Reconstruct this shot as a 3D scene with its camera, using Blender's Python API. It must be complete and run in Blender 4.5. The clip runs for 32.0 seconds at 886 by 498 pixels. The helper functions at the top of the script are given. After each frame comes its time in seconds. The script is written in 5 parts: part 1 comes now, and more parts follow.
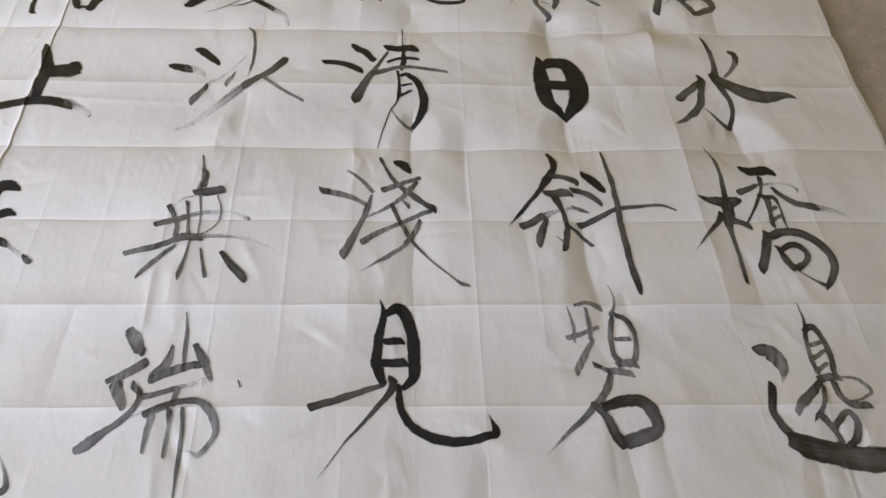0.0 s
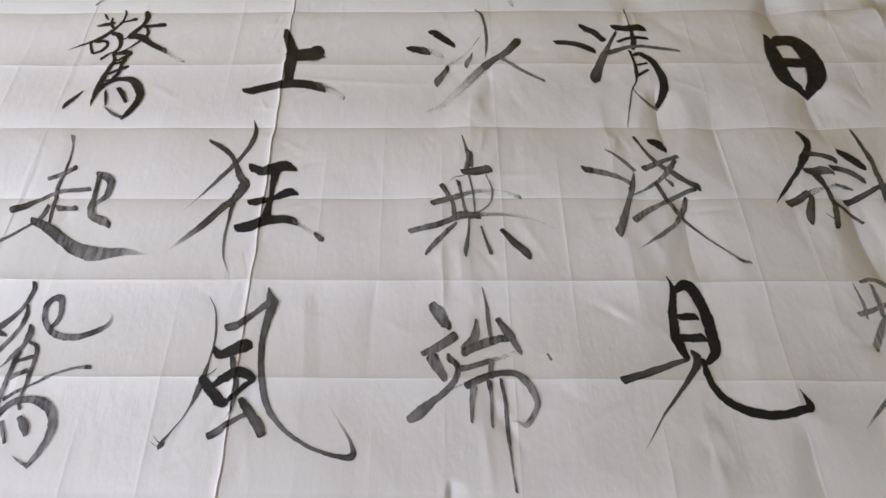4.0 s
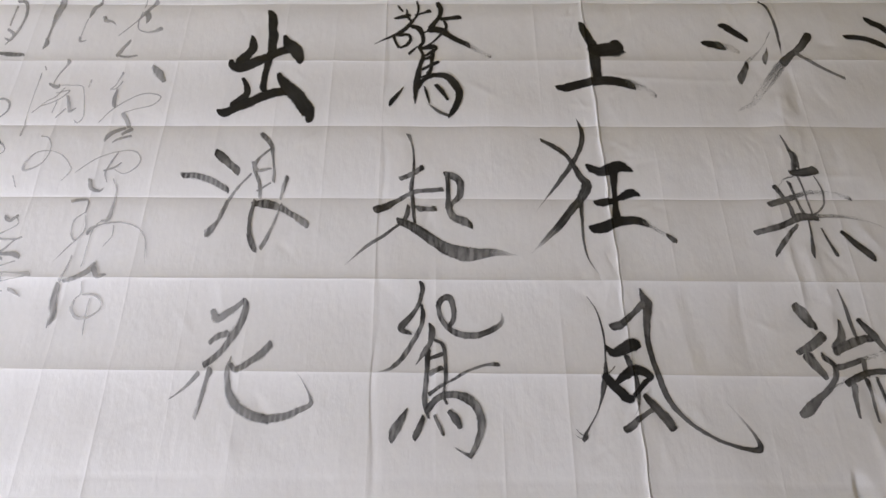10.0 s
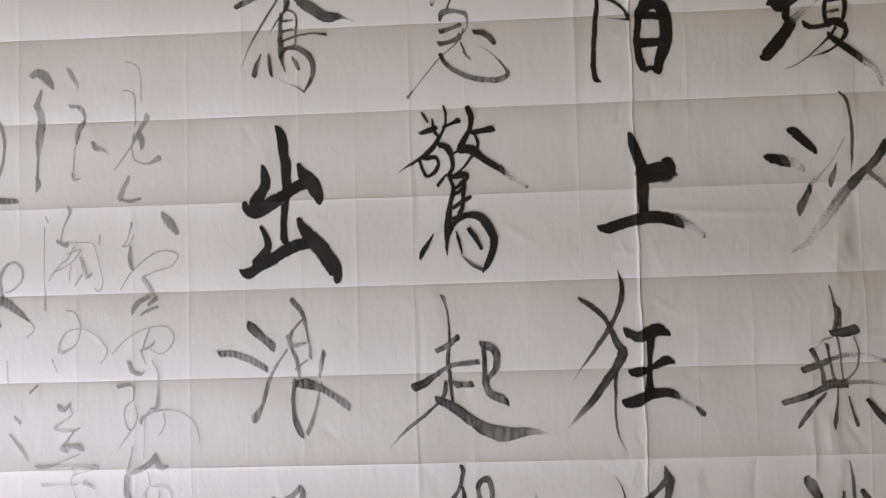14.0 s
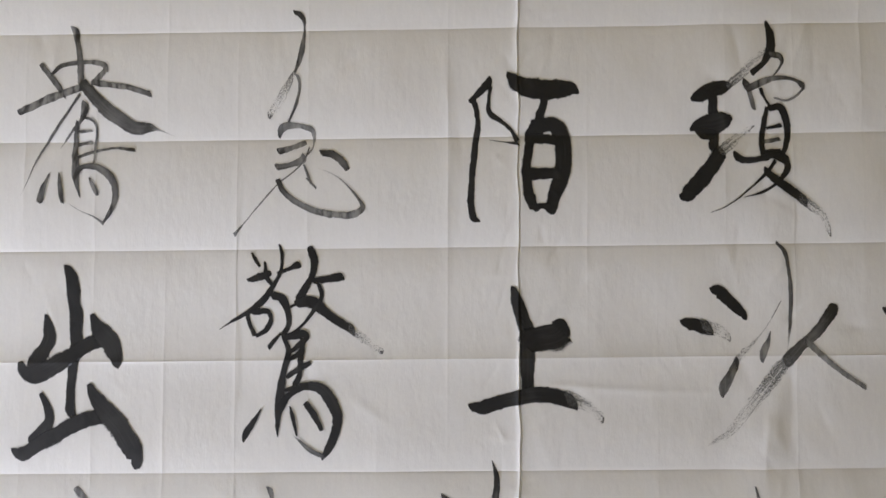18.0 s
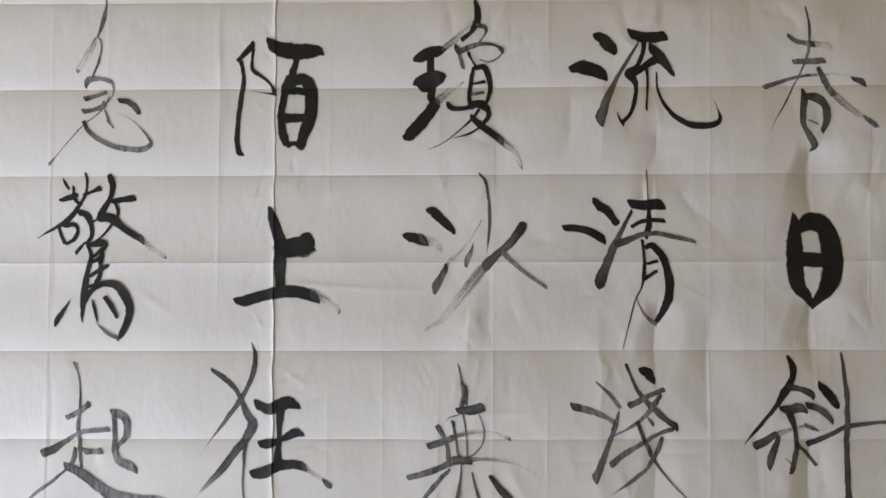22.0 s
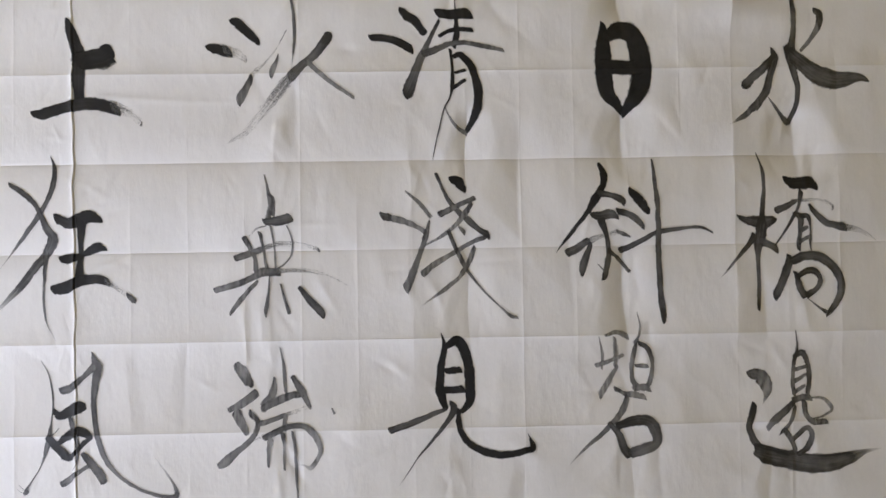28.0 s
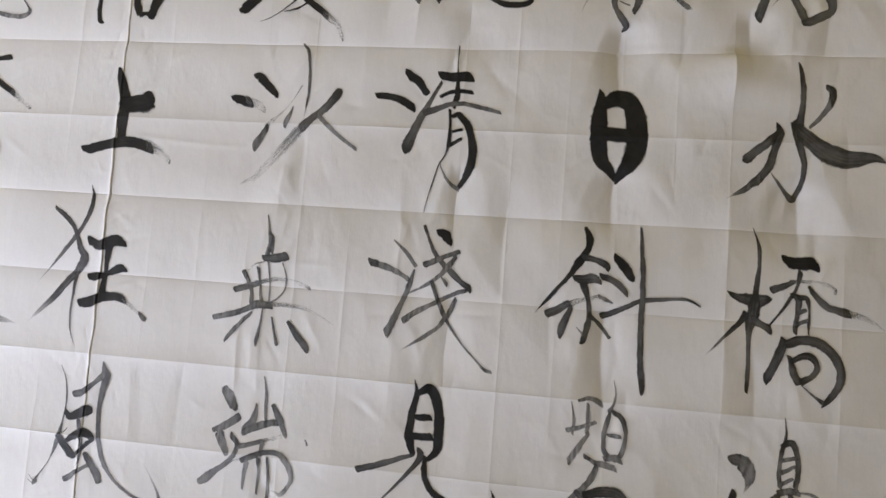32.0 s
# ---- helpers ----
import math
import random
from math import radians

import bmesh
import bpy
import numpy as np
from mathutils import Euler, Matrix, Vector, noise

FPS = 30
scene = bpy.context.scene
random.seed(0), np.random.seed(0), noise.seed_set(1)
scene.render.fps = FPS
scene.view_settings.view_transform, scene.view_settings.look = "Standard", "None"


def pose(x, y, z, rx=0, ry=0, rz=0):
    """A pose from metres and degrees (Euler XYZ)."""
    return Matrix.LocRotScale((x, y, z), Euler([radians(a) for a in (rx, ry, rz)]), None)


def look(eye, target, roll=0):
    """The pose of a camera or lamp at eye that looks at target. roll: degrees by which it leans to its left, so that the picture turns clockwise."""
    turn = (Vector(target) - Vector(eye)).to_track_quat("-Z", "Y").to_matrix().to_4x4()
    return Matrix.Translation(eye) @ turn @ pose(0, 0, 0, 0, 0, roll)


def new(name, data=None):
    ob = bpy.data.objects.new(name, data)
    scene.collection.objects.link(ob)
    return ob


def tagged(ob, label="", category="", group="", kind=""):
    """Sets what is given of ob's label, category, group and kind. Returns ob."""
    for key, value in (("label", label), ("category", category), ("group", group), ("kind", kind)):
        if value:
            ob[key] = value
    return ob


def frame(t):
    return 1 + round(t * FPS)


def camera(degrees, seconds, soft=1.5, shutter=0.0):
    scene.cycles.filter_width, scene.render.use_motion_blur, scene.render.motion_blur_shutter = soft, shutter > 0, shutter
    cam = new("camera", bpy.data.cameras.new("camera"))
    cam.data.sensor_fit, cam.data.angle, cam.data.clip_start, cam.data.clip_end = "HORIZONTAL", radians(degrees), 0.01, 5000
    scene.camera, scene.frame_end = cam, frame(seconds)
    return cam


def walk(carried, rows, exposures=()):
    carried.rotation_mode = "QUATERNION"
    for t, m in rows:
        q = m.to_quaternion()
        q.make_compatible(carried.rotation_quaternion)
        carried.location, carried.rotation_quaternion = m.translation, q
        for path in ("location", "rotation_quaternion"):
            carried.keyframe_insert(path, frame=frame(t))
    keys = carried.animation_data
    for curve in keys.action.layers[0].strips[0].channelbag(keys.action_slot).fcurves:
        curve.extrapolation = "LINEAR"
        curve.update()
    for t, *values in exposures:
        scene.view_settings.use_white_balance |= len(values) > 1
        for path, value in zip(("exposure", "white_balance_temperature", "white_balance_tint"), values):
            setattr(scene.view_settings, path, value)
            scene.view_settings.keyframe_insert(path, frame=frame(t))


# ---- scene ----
cam = camera(66.20, 32.0, soft=1.65)
PATH = [
    (0, 0.7315, -1.1954, 0.9628, 33.96, -3.07, -0.89),
    (0.5, 0.6649, -1.1838, 0.9680, 33.44, -2.68, -0.91),
    (1, 0.6111, -1.1875, 0.9659, 33.26, -2.43, -0.66),
    (1.5, 0.5627, -1.2049, 0.9653, 33.32, -2.18, -0.13),
    (2, 0.5245, -1.2112, 0.9646, 33.12, -2.08, -0.04),
    (2.5, 0.4852, -1.2092, 0.9616, 32.76, -1.88, 0.14),
    (4.5, 0.2563, -1.2212, 0.9533, 32.72, -0.53, 0.59),
    (5, 0.2027, -1.2268, 0.9388, 33.03, -0.30, 0.43),
    (5.5, 0.1471, -1.2356, 0.9371, 33.61, -0.25, 0.85),
    (6, 0.0956, -1.2378, 0.9326, 33.73, -0.05, 1.12),
    (6.5, 0.0468, -1.2395, 0.9293, 33.79, -0.00, 1.44),
    (7, -0.0084, -1.2472, 0.9286, 33.80, -0.09, 1.66),
    (7.5, -0.0609, -1.2602, 0.9306, 34.29, -0.20, 1.63),
    (8, -0.1221, -1.2730, 0.9340, 34.49, -1.19, 1.64),
    (8.5, -0.1831, -1.2782, 0.9538, 34.67, -1.69, 1.78),
    (9, -0.2368, -1.2699, 0.9882, 33.55, -0.36, 2.10),
    (9.5, -0.2656, -1.2319, 1.0227, 30.80, -0.97, 0.82),
    (10, -0.3018, -1.1644, 1.0645, 27.43, -0.80, 0.85),
    (10.5, -0.2955, -1.0868, 1.1122, 24.37, 0.06, 2.57),
    (11, -0.2720, -0.9810, 1.1691, 19.40, 0.04, 2.98),
    (11.5, -0.2652, -0.8714, 1.1976, 14.11, 0.33, 3.13),
    (12, -0.2870, -0.7712, 1.2229, 11.69, 0.83, 2.91),
    (12.5, -0.3581, -0.6116, 1.2481, 6.71, -0.37, 0.35),
    (13, -0.4038, -0.4973, 1.2402, 4.72, -0.11, -0.75),
    (13.5, -0.4042, -0.4096, 1.2499, 3.09, -0.33, -0.84),
    (14, -0.3641, -0.3269, 1.2716, 2.23, -0.03, -0.39),
    (14.5, -0.3424, -0.2541, 1.2621, 2.59, -0.71, 0.12),
    (15, -0.3318, -0.1732, 1.2079, 2.19, -0.88, 0.57),
    (15.5, -0.3116, -0.1331, 1.1624, 3.25, -1.13, 1.16),
    (17.5, -0.1902, -0.0262, 1.0112, 1.40, -1.01, 1.21),
    (18, -0.1329, -0.0436, 1.0185, 2.08, -0.94, 1.26),
    (18.5, -0.0794, -0.0698, 1.0362, 2.33, -0.79, 1.69),
    (19, -0.0431, -0.0969, 1.0823, 1.90, -0.62, 1.51),
    (19.5, -0.0054, -0.1309, 1.1421, 2.12, -0.58, 1.59),
    (20, 0.0537, -0.1523, 1.1797, 2.05, -0.85, 1.46),
    (20.5, 0.1239, -0.1680, 1.2121, 2.11, -1.32, 1.33),
    (21, 0.1701, -0.1748, 1.2468, 1.95, -1.32, 1.56),
    (21.5, 0.2195, -0.1602, 1.2810, 1.36, -0.99, 2.07),
    (22, 0.2884, -0.1609, 1.3020, 1.25, -1.47, 1.53),
    (22.5, 0.3481, -0.1786, 1.3201, 1.75, -1.52, 1.30),
    (23, 0.3989, -0.1947, 1.3358, 1.73, -1.23, 2.01),
    (23.5, 0.4669, -0.1893, 1.3490, 1.85, -1.95, 1.80),
    (24, 0.5328, -0.1836, 1.3532, 1.74, -1.71, 1.74),
    (24.5, 0.5767, -0.1662, 1.3449, 1.13, -1.93, 1.33),
    (26.5, 0.6104, -0.3533, 1.3179, 1.93, -2.87, 0.55),
    (27, 0.6055, -0.4178, 1.3034, 1.18, -3.11, 0.43),
    (27.5, 0.6129, -0.4727, 1.2981, 1.37, -2.83, 0.38),
    (28, 0.6234, -0.5205, 1.2952, 1.41, -3.08, 0.12),
    (28.5, 0.6383, -0.5788, 1.2892, 2.03, -2.33, 0.49),
    (29, 0.6453, -0.6225, 1.2930, 2.61, -2.50, 0.57),
    (29.5, 0.6306, -0.6343, 1.2996, 3.03, -3.12, 0.47),
    (30, 0.6350, -0.6424, 1.3117, 4.23, -2.45, 0.81),
    (30.5, 0.6112, -0.6272, 1.3153, 4.19, -3.17, -1.10),
    (31, 0.6245, -0.6129, 1.3243, 5.08, -1.32, -0.72),
    (31.5, 0.7542, -0.5775, 1.3324, 6.60, 2.74, 3.69),
    (32, 0.8671, -0.5059, 1.3376, 5.60, 5.77, 5.60),
]
EXPOSURES = [(0, 0.62, 6250, 11), (2, 0.47, 6300, 11), (6, 0.17, 6500, 11), (9, -0.12, 6650, 11), (14, -0.18, 6750, 12), (15, -0.06, 6650, 11),
             (18, 0.10, 6550, 9), (21, 0.17, 6450, 9), (24, 0.40, 6350, 9), (29, 0.51, 6300, 11), (31, 0.46, 6300, 10), (32, 0.46, 6350, 11)]
walk(cam, [(t, pose(x, y, z, rx, ry, rz)) for t, x, y, z, rx, ry, rz in PATH], EXPOSURES)

# ---- daylight: an overcast sky outside, and a lamp filling an unseen, added doorway ----
world = bpy.data.worlds.new("sky")
scene.world = world
world.use_nodes = True
wn = world.node_tree.nodes
sky = wn.new("ShaderNodeTexSky")
sky.sky_type = "NISHITA"
sky.sun_disc = False
sky.sun_elevation, sky.sun_rotation = radians(62), radians(205)
wn["Background"].inputs["Strength"].default_value = 0.1
world.node_tree.links.new(sky.outputs["Color"], wn["Background"].inputs["Color"])

sun = new("sun", bpy.data.lights.new("sun", "SUN"))
sun.data.energy, sun.data.angle, sun.data.color = 0.6, radians(12), (1.0, 0.96, 0.9)
sun.matrix_world = look((-2, -4, 9), (0, 0, 0))

ROOM_X0, ROOM_X1, ROOM_Y0, ROOM_Y1, ROOM_H = -3.5, 3.6, -2.9, 2.6, 2.8
DOOR_X0, DOOR_X1, DOOR_H = -3.2, -1.7, 2.1

# area lamp in place of daylight, set low so the folds shade strongly
door_light = new("daylight_stand_in", bpy.data.lights.new("daylight_stand_in", "AREA"))
door_light.data.shape, door_light.data.size, door_light.data.size_y = "RECTANGLE", DOOR_X1 - DOOR_X0, DOOR_H - 0.1
door_light.data.energy, door_light.data.color = 225, (0.798, 0.833, 1.0)
door_light.matrix_world = look(((DOOR_X0 + DOOR_X1) / 2, ROOM_Y0 - 0.1, DOOR_H / 2), ((DOOR_X0 + DOOR_X1) / 2, 0, DOOR_H / 2))

# ---- materials ----
# the sheet's folds: every FOLD_X across and FOLD_Y along; the cross folds run slightly askew and fan out
FOLD_X, FOLD_Y, ASKEW, FAN = 0.105, 0.167, 0.034, 0.03
# the long folds stand a little to one side and lean
FOLD_OFF, FOLD_LEAN = 0.005, 0.02


def shader(name):
    m = bpy.data.materials.new(name)
    m.use_nodes = True
    return m, m.node_tree.nodes, m.node_tree.links, m.node_tree.nodes["Principled BSDF"]


def noise_node(n, l, vector, scale, detail=4.0, rough=0.55):
    t = n.new("ShaderNodeTexNoise")
    t.inputs["Scale"].default_value = scale
    t.inputs["Detail"].default_value = detail
    t.inputs["Roughness"].default_value = rough
    l.new(vector, t.inputs["Vector"])
    return t.outputs["Fac"]


def stretched(n, l, vector, sx, sy, sz):
    m = n.new("ShaderNodeMapping")
    m.inputs["Scale"].default_value = (sx, sy, sz)
    l.new(vector, m.inputs["Vector"])
    return m.outputs["Vector"]


def ramp(n, l, fac, stops):
    r = n.new("ShaderNodeValToRGB")
    e = r.color_ramp.elements
    for k, (at, c) in enumerate(stops):
        item = e[k] if k < 2 else e.new(at)
        item.position = at
        item.color = (*c, 1.0) if isinstance(c, tuple) else (c, c, c, 1.0)
    l.new(fac, r.inputs["Fac"])
    return r.outputs["Color"]


def multiplied(n, l, a, b, fac=1.0):
    m = n.new("ShaderNodeMix")
    m.data_type, m.blend_type = "RGBA", "MULTIPLY"
    m.inputs["Factor"].default_value = fac
    l.new(a, m.inputs["A"])
    l.new(b, m.inputs["B"])
    return m.outputs["Result"]


def bumped(n, l, b, heights):
    last = None
    for fac, strength, distance in heights:
        k = n.new("ShaderNodeBump")
        k.inputs["Strength"].default_value = strength
        k.inputs["Distance"].default_value = distance
        l.new(fac, k.inputs["Height"])
        if last is not None:
            l.new(last, k.inputs["Normal"])
        last = k.outputs["Normal"]
    l.new(last, b.inputs["Normal"])


def paper_material():
    m, n, l, b = shader("xuan_paper")
    co = n.new("ShaderNodeTexCoord").outputs["Object"]
    fibre = noise_node(n, l, stretched(n, l, co, 1.0, 0.35, 1.0), 900, 3)
    cloud = noise_node(n, l, co, 6, 5)
    laid = noise_node(n, l, stretched(n, l, co, 60.0, 3.0, 1.0), 4, 3)
    col = ramp(n, l, cloud, [(0.3, (0.77, 0.755, 0.725)), (0.7, (0.80, 0.79, 0.765))])
    col = multiplied(n, l, col, ramp(n, l, fibre, [(0.3, 0.965), (0.7, 1.0)]))
    col = multiplied(n, l, col, ramp(n, l, laid, [(0.35, 0.985), (0.65, 1.0)]))
    l.new(col, b.inputs["Base Color"])
    b.inputs["Roughness"].default_value = 0.62
    b.inputs["Specular IOR Level"].default_value = 0.4
    puckers = noise_node(n, l, stretched(n, l, co, 1.6, 0.7, 1.0), 26, 4, 0.6)
    crumple = noise_node(n, l, stretched(n, l, co, 1.2, 0.8, 1.0), 85, 3, 0.6)
    bumped(n, l, b, [(puckers, 0.22, 0.004), (crumple, 0.14, 0.0014), (laid, 0.05, 0.0012), (fibre, 0.05, 0.0004)])
    return m


# how dense the ink is, from thick black to the palest grey wash
INK_TONES = {"k": 0.993, "d": 0.955, "h": 0.99, "g": 0.93, "m": 0.74, "p": 0.53, "q": 0.38, "r": 0.25}


def ink_material(tone, cover, dry=False):
    m, n, l, b = shader("ink_" + ("dry" if dry else tone))
    uv = n.new("ShaderNodeUVMap")
    uv.uv_map = "along"
    uv = uv.outputs["UV"]
    norm = n.new("ShaderNodeUVMap")
    norm.uv_map = "norm"
    part_of = n.new("ShaderNodeSeparateXYZ")
    l.new(norm.outputs["UV"], part_of.inputs["Vector"])
    co = n.new("ShaderNodeTexCoord").outputs["Object"]
    pool = noise_node(n, l, co, 38, 5, 0.6)
    streak = noise_node(n, l, stretched(n, l, uv, 16.0, 300.0, 1.0), 1.0, 4, 0.6)
    fray = noise_node(n, l, co, 480, 4, 0.7)
    b.inputs["Roughness"].default_value = 0.46
    if tone == "k":
        # thick ink dries to a patchy sheen
        l.new(ramp(n, l, pool, [(0.40, 0.70), (0.60, 0.42)]), b.inputs["Roughness"])
    b.inputs["Specular IOR Level"].default_value = 0.34 if tone == "k" else 0.72
    a = ramp(n, l, pool, [(0.36, 0.975 if tone == "k" else 0.86 if tone == "d" else 0.80), (0.62, 1.0)])
    a = multiplied(n, l, a, ramp(n, l, streak, [(0.36, 0.97 if tone == "k" else 0.86), (0.60, 1.0)]))
    gain = 0.96
    if tone not in "k":
        gain = 0.80
        a = multiplied(n, l, a, ramp(n, l, part_of.outputs["X"], [(0.0, 1.03), (0.12, 1.0), (0.45, 0.92), (0.85, 0.92), (1.0, 1.03)]))
    if tone in "ghmpq" and not dry:
        gain = 0.74
        # the ribbed underlay shows as uneven bars across the wet strokes
        if tone in "gh":
            bands = noise_node(n, l, stretched(n, l, co, 125.0, 24.0, 1.0), 1.0, 3, 0.55)
            bars = ramp(n, l, bands, [(0.42, 0.5), (0.58, 1.0)])
        else:
            wave = n.new("ShaderNodeTexWave")
            l.new(stretched(n, l, co, 1.0, 0.18, 1.0), wave.inputs["Vector"])
            wave.inputs["Scale"].default_value, wave.inputs["Distortion"].default_value = 33.0, 3.5
            wave.inputs["Detail"].default_value, wave.inputs["Detail Scale"].default_value = 2.0, 2.0
            bars = ramp(n, l, wave.outputs["Fac"], [(0.02, 0.16), (0.35, 0.75), (0.7, 1.08)])
        patch = noise_node(n, l, co, 19, 2)
        held = n.new("ShaderNodeMix")
        held.data_type = "RGBA"
        held.inputs["A"].default_value = (1, 1, 1, 1)
        l.new(bars, held.inputs["B"])
        l.new(ramp(n, l, patch, [(0.40, 0.1), (0.56, 1.0)]), held.inputs["Factor"])
        a = multiplied(n, l, a, held.outputs["Result"])
    # the rim: ink soaks unevenly into the fibres
    rim = n.new("ShaderNodeMath")
    rim.operation = "ABSOLUTE"
    l.new(part_of.outputs["Y"], rim.inputs[0])
    soak = n.new("ShaderNodeMath")
    soak.operation = "MULTIPLY_ADD"
    l.new(fray, soak.inputs[0])
    soak.inputs[1].default_value = 0.36
    l.new(rim.outputs["Value"], soak.inputs[2])
    a = multiplied(n, l, a, ramp(n, l, soak.outputs["Value"], [(0.0, 0.9), (0.55, 0.92), (0.9, 1.0)] if tone not in "k" else [(0.0, 1.0), (1.0, 1.0)]))
    edge = n.new("ShaderNodeMapRange")
    edge.inputs["From Min"].default_value, edge.inputs["From Max"].default_value = (1.06, 1.16) if tone in "kdgh" else (0.72, 1.22)
    edge.inputs["To Min"].default_value, edge.inputs["To Max"].default_value = 1.0, 0.0
    l.new(soak.outputs["Value"], edge.inputs["Value"])
    # a thin wash lets the paper through; where strokes cross, the ink lies twice
    wet = n.new("ShaderNodeAttribute")
    wet.attribute_name = "wet"
    dense = n.new("ShaderNodeMath")
    dense.operation = "MULTIPLY"
    l.new(a, dense.inputs[0])
    dense.inputs[1].default_value = cover / gain
    soaked = n.new("ShaderNodeMath")
    soaked.operation, soaked.use_clamp = "MULTIPLY", True
    l.new(dense.outputs["Value"], soaked.inputs[0])
    l.new(wet.outputs["Fac"], soaked.inputs[1])
    wash = n.new("ShaderNodeMix")
    wash.data_type = "RGBA"
    wash.inputs["A"].default_value = (0.72, 0.71, 0.685, 1)
    wash.inputs["B"].default_value = (0.013, 0.0124, 0.0117, 1)
    powers = []
    for exponent in (0.65, 0.35):
        power = n.new("ShaderNodeMath")
        power.operation = "POWER"
        l.new(soaked.outputs["Value"], power.inputs[0])
        power.inputs[1].default_value = exponent
        powers.append(power.outputs["Value"])
    l.new(powers[0], wash.inputs["Factor"])
    l.new(wash.outputs["Result"], b.inputs["Base Color"])
    a = multiplied(n, l, edge.outputs["Result"], powers[1])
    if dry:
        grit = noise_node(n, l, stretched(n, l, uv, 330.0, 620.0, 1.0), 1.0, 4, 0.65)
        mix = n.new("ShaderNodeMath")
        mix.operation = "MULTIPLY_ADD"
        l.new(streak, mix.inputs[0])
        mix.inputs[1].default_value = 0.55
        l.new(grit, mix.inputs[2])
        worn = n.new("ShaderNodeMath")
        worn.operation = "ADD"
        l.new(ramp(n, l, part_of.outputs["X"], [(0.0, 0.2), (0.25, 0.13), (0.7, 0.02), (0.9, 0.06), (1.0, 0.32)]), worn.inputs[0])
        l.new(mix.outputs["Value"], worn.inputs[1])
        a = multiplied(n, l, a, ramp(n, l, worn.outputs["Value"], [(0.83, 0.0), (0.99, 1.0)]))
    lifted = n.new("ShaderNodeAttribute")
    lifted.attribute_name = "lift"
    wisp = n.new("ShaderNodeMath")
    wisp.operation, wisp.use_clamp = "MULTIPLY_ADD", True
    l.new(streak, wisp.inputs[0])
    wisp.inputs[1].default_value = 0.5
    l.new(lifted.outputs["Fac"], wisp.inputs[2])
    a = multiplied(n, l, a, ramp(n, l, wisp.outputs["Value"], [(0.3, 0.12), (0.85, 1.0)]))
    l.new(a, b.inputs["Alpha"])
    return m


def concrete_material():
    m, n, l, b = shader("cement_floor")
    co = n.new("ShaderNodeTexCoord").outputs["Object"]
    cloud = noise_node(n, l, co, 3.5, 6, 0.6)
    sand = noise_node(n, l, co, 160, 4, 0.65)
    blotch = noise_node(n, l, co, 22, 5, 0.6)
    specks = n.new("ShaderNodeTexVoronoi")
    specks.inputs["Scale"].default_value = 55
    l.new(co, specks.inputs["Vector"])
    col = ramp(n, l, cloud, [(0.3, (0.46, 0.41, 0.345)), (0.7, (0.60, 0.55, 0.475))])
    col = multiplied(n, l, col, ramp(n, l, blotch, [(0.3, 0.80), (0.62, 1.0)]))
    col = multiplied(n, l, col, ramp(n, l, sand, [(0.3, 0.80), (0.6, 1.0)]))
    col = multiplied(n, l, col, ramp(n, l, specks.outputs["Distance"], [(0.10, 0.72), (0.22, 1.0)]))
    l.new(col, b.inputs["Base Color"])
    b.inputs["Roughness"].default_value = 0.8
    bumped(n, l, b, [(blotch, 0.6, 0.006), (sand, 0.5, 0.002)])
    return m


def plaster_material(name, colour):
    m, n, l, b = shader(name)
    co = n.new("ShaderNodeTexCoord").outputs["Object"]
    cloud = noise_node(n, l, co, 4, 5)
    grain = noise_node(n, l, co, 120, 3)
    col = ramp(n, l, cloud, [(0.3, tuple(c * 0.93 for c in colour)), (0.7, colour)])
    l.new(col, b.inputs["Base Color"])
    b.inputs["Roughness"].default_value = 0.9
    bumped(n, l, b, [(grain, 0.15, 0.002)])
    return m


PAPER = paper_material()
CEMENT = concrete_material()
# tone sets how much light the unseen ceiling and walls return
PLASTER = plaster_material("white_plaster", (0.505, 0.490, 0.458))
# ochre picked for the warm light that two unseen walls bounce onto the sheet
WARM_BOUNCE = plaster_material("warm_bounce_plaster", (0.615, 0.46, 0.09))
INKS = {t: ink_material(t, v) for t, v in INK_TONES.items()}
INKS["~"] = ink_material("d", 0.76, dry=True)


# ---- structure ----
def link_mesh(name, bm, material, parent=None, label=""):
    me = bpy.data.meshes.new(name)
    bm.to_mesh(me)
    bm.free()
    me.materials.append(material)
    ob = new(name, me)
    ob.parent = parent
    return tagged(ob, label)




def box(bm, x0, x1, y0, y1, z0, z1):
    m = Matrix.Translation(((x0 + x1) / 2, (y0 + y1) / 2, (z0 + z1) / 2)) @ Matrix.Diagonal((x1 - x0, y1 - y0, z1 - z0, 1))
    bmesh.ops.create_cube(bm, size=1.0, matrix=m)
    return bm


T, FLOOR_Z = 0.2, -0.018
tagged(link_mesh("floor", box(bmesh.new(), ROOM_X0 - T, ROOM_X1 + T, ROOM_Y0 - T, ROOM_Y1 + T, -0.2, FLOOR_Z), CEMENT),
       "rough grey-brown cement floor under the paper", "floor", kind="structure")
# unseen ceiling, added to close the room and return light to the paper
tagged(link_mesh("ceiling", box(bmesh.new(), ROOM_X0, ROOM_X1, ROOM_Y0, ROOM_Y1, ROOM_H, ROOM_H + T), PLASTER),
       "unseen plain plaster ceiling, added to close the room and bounce light", "ceiling", kind="structure")
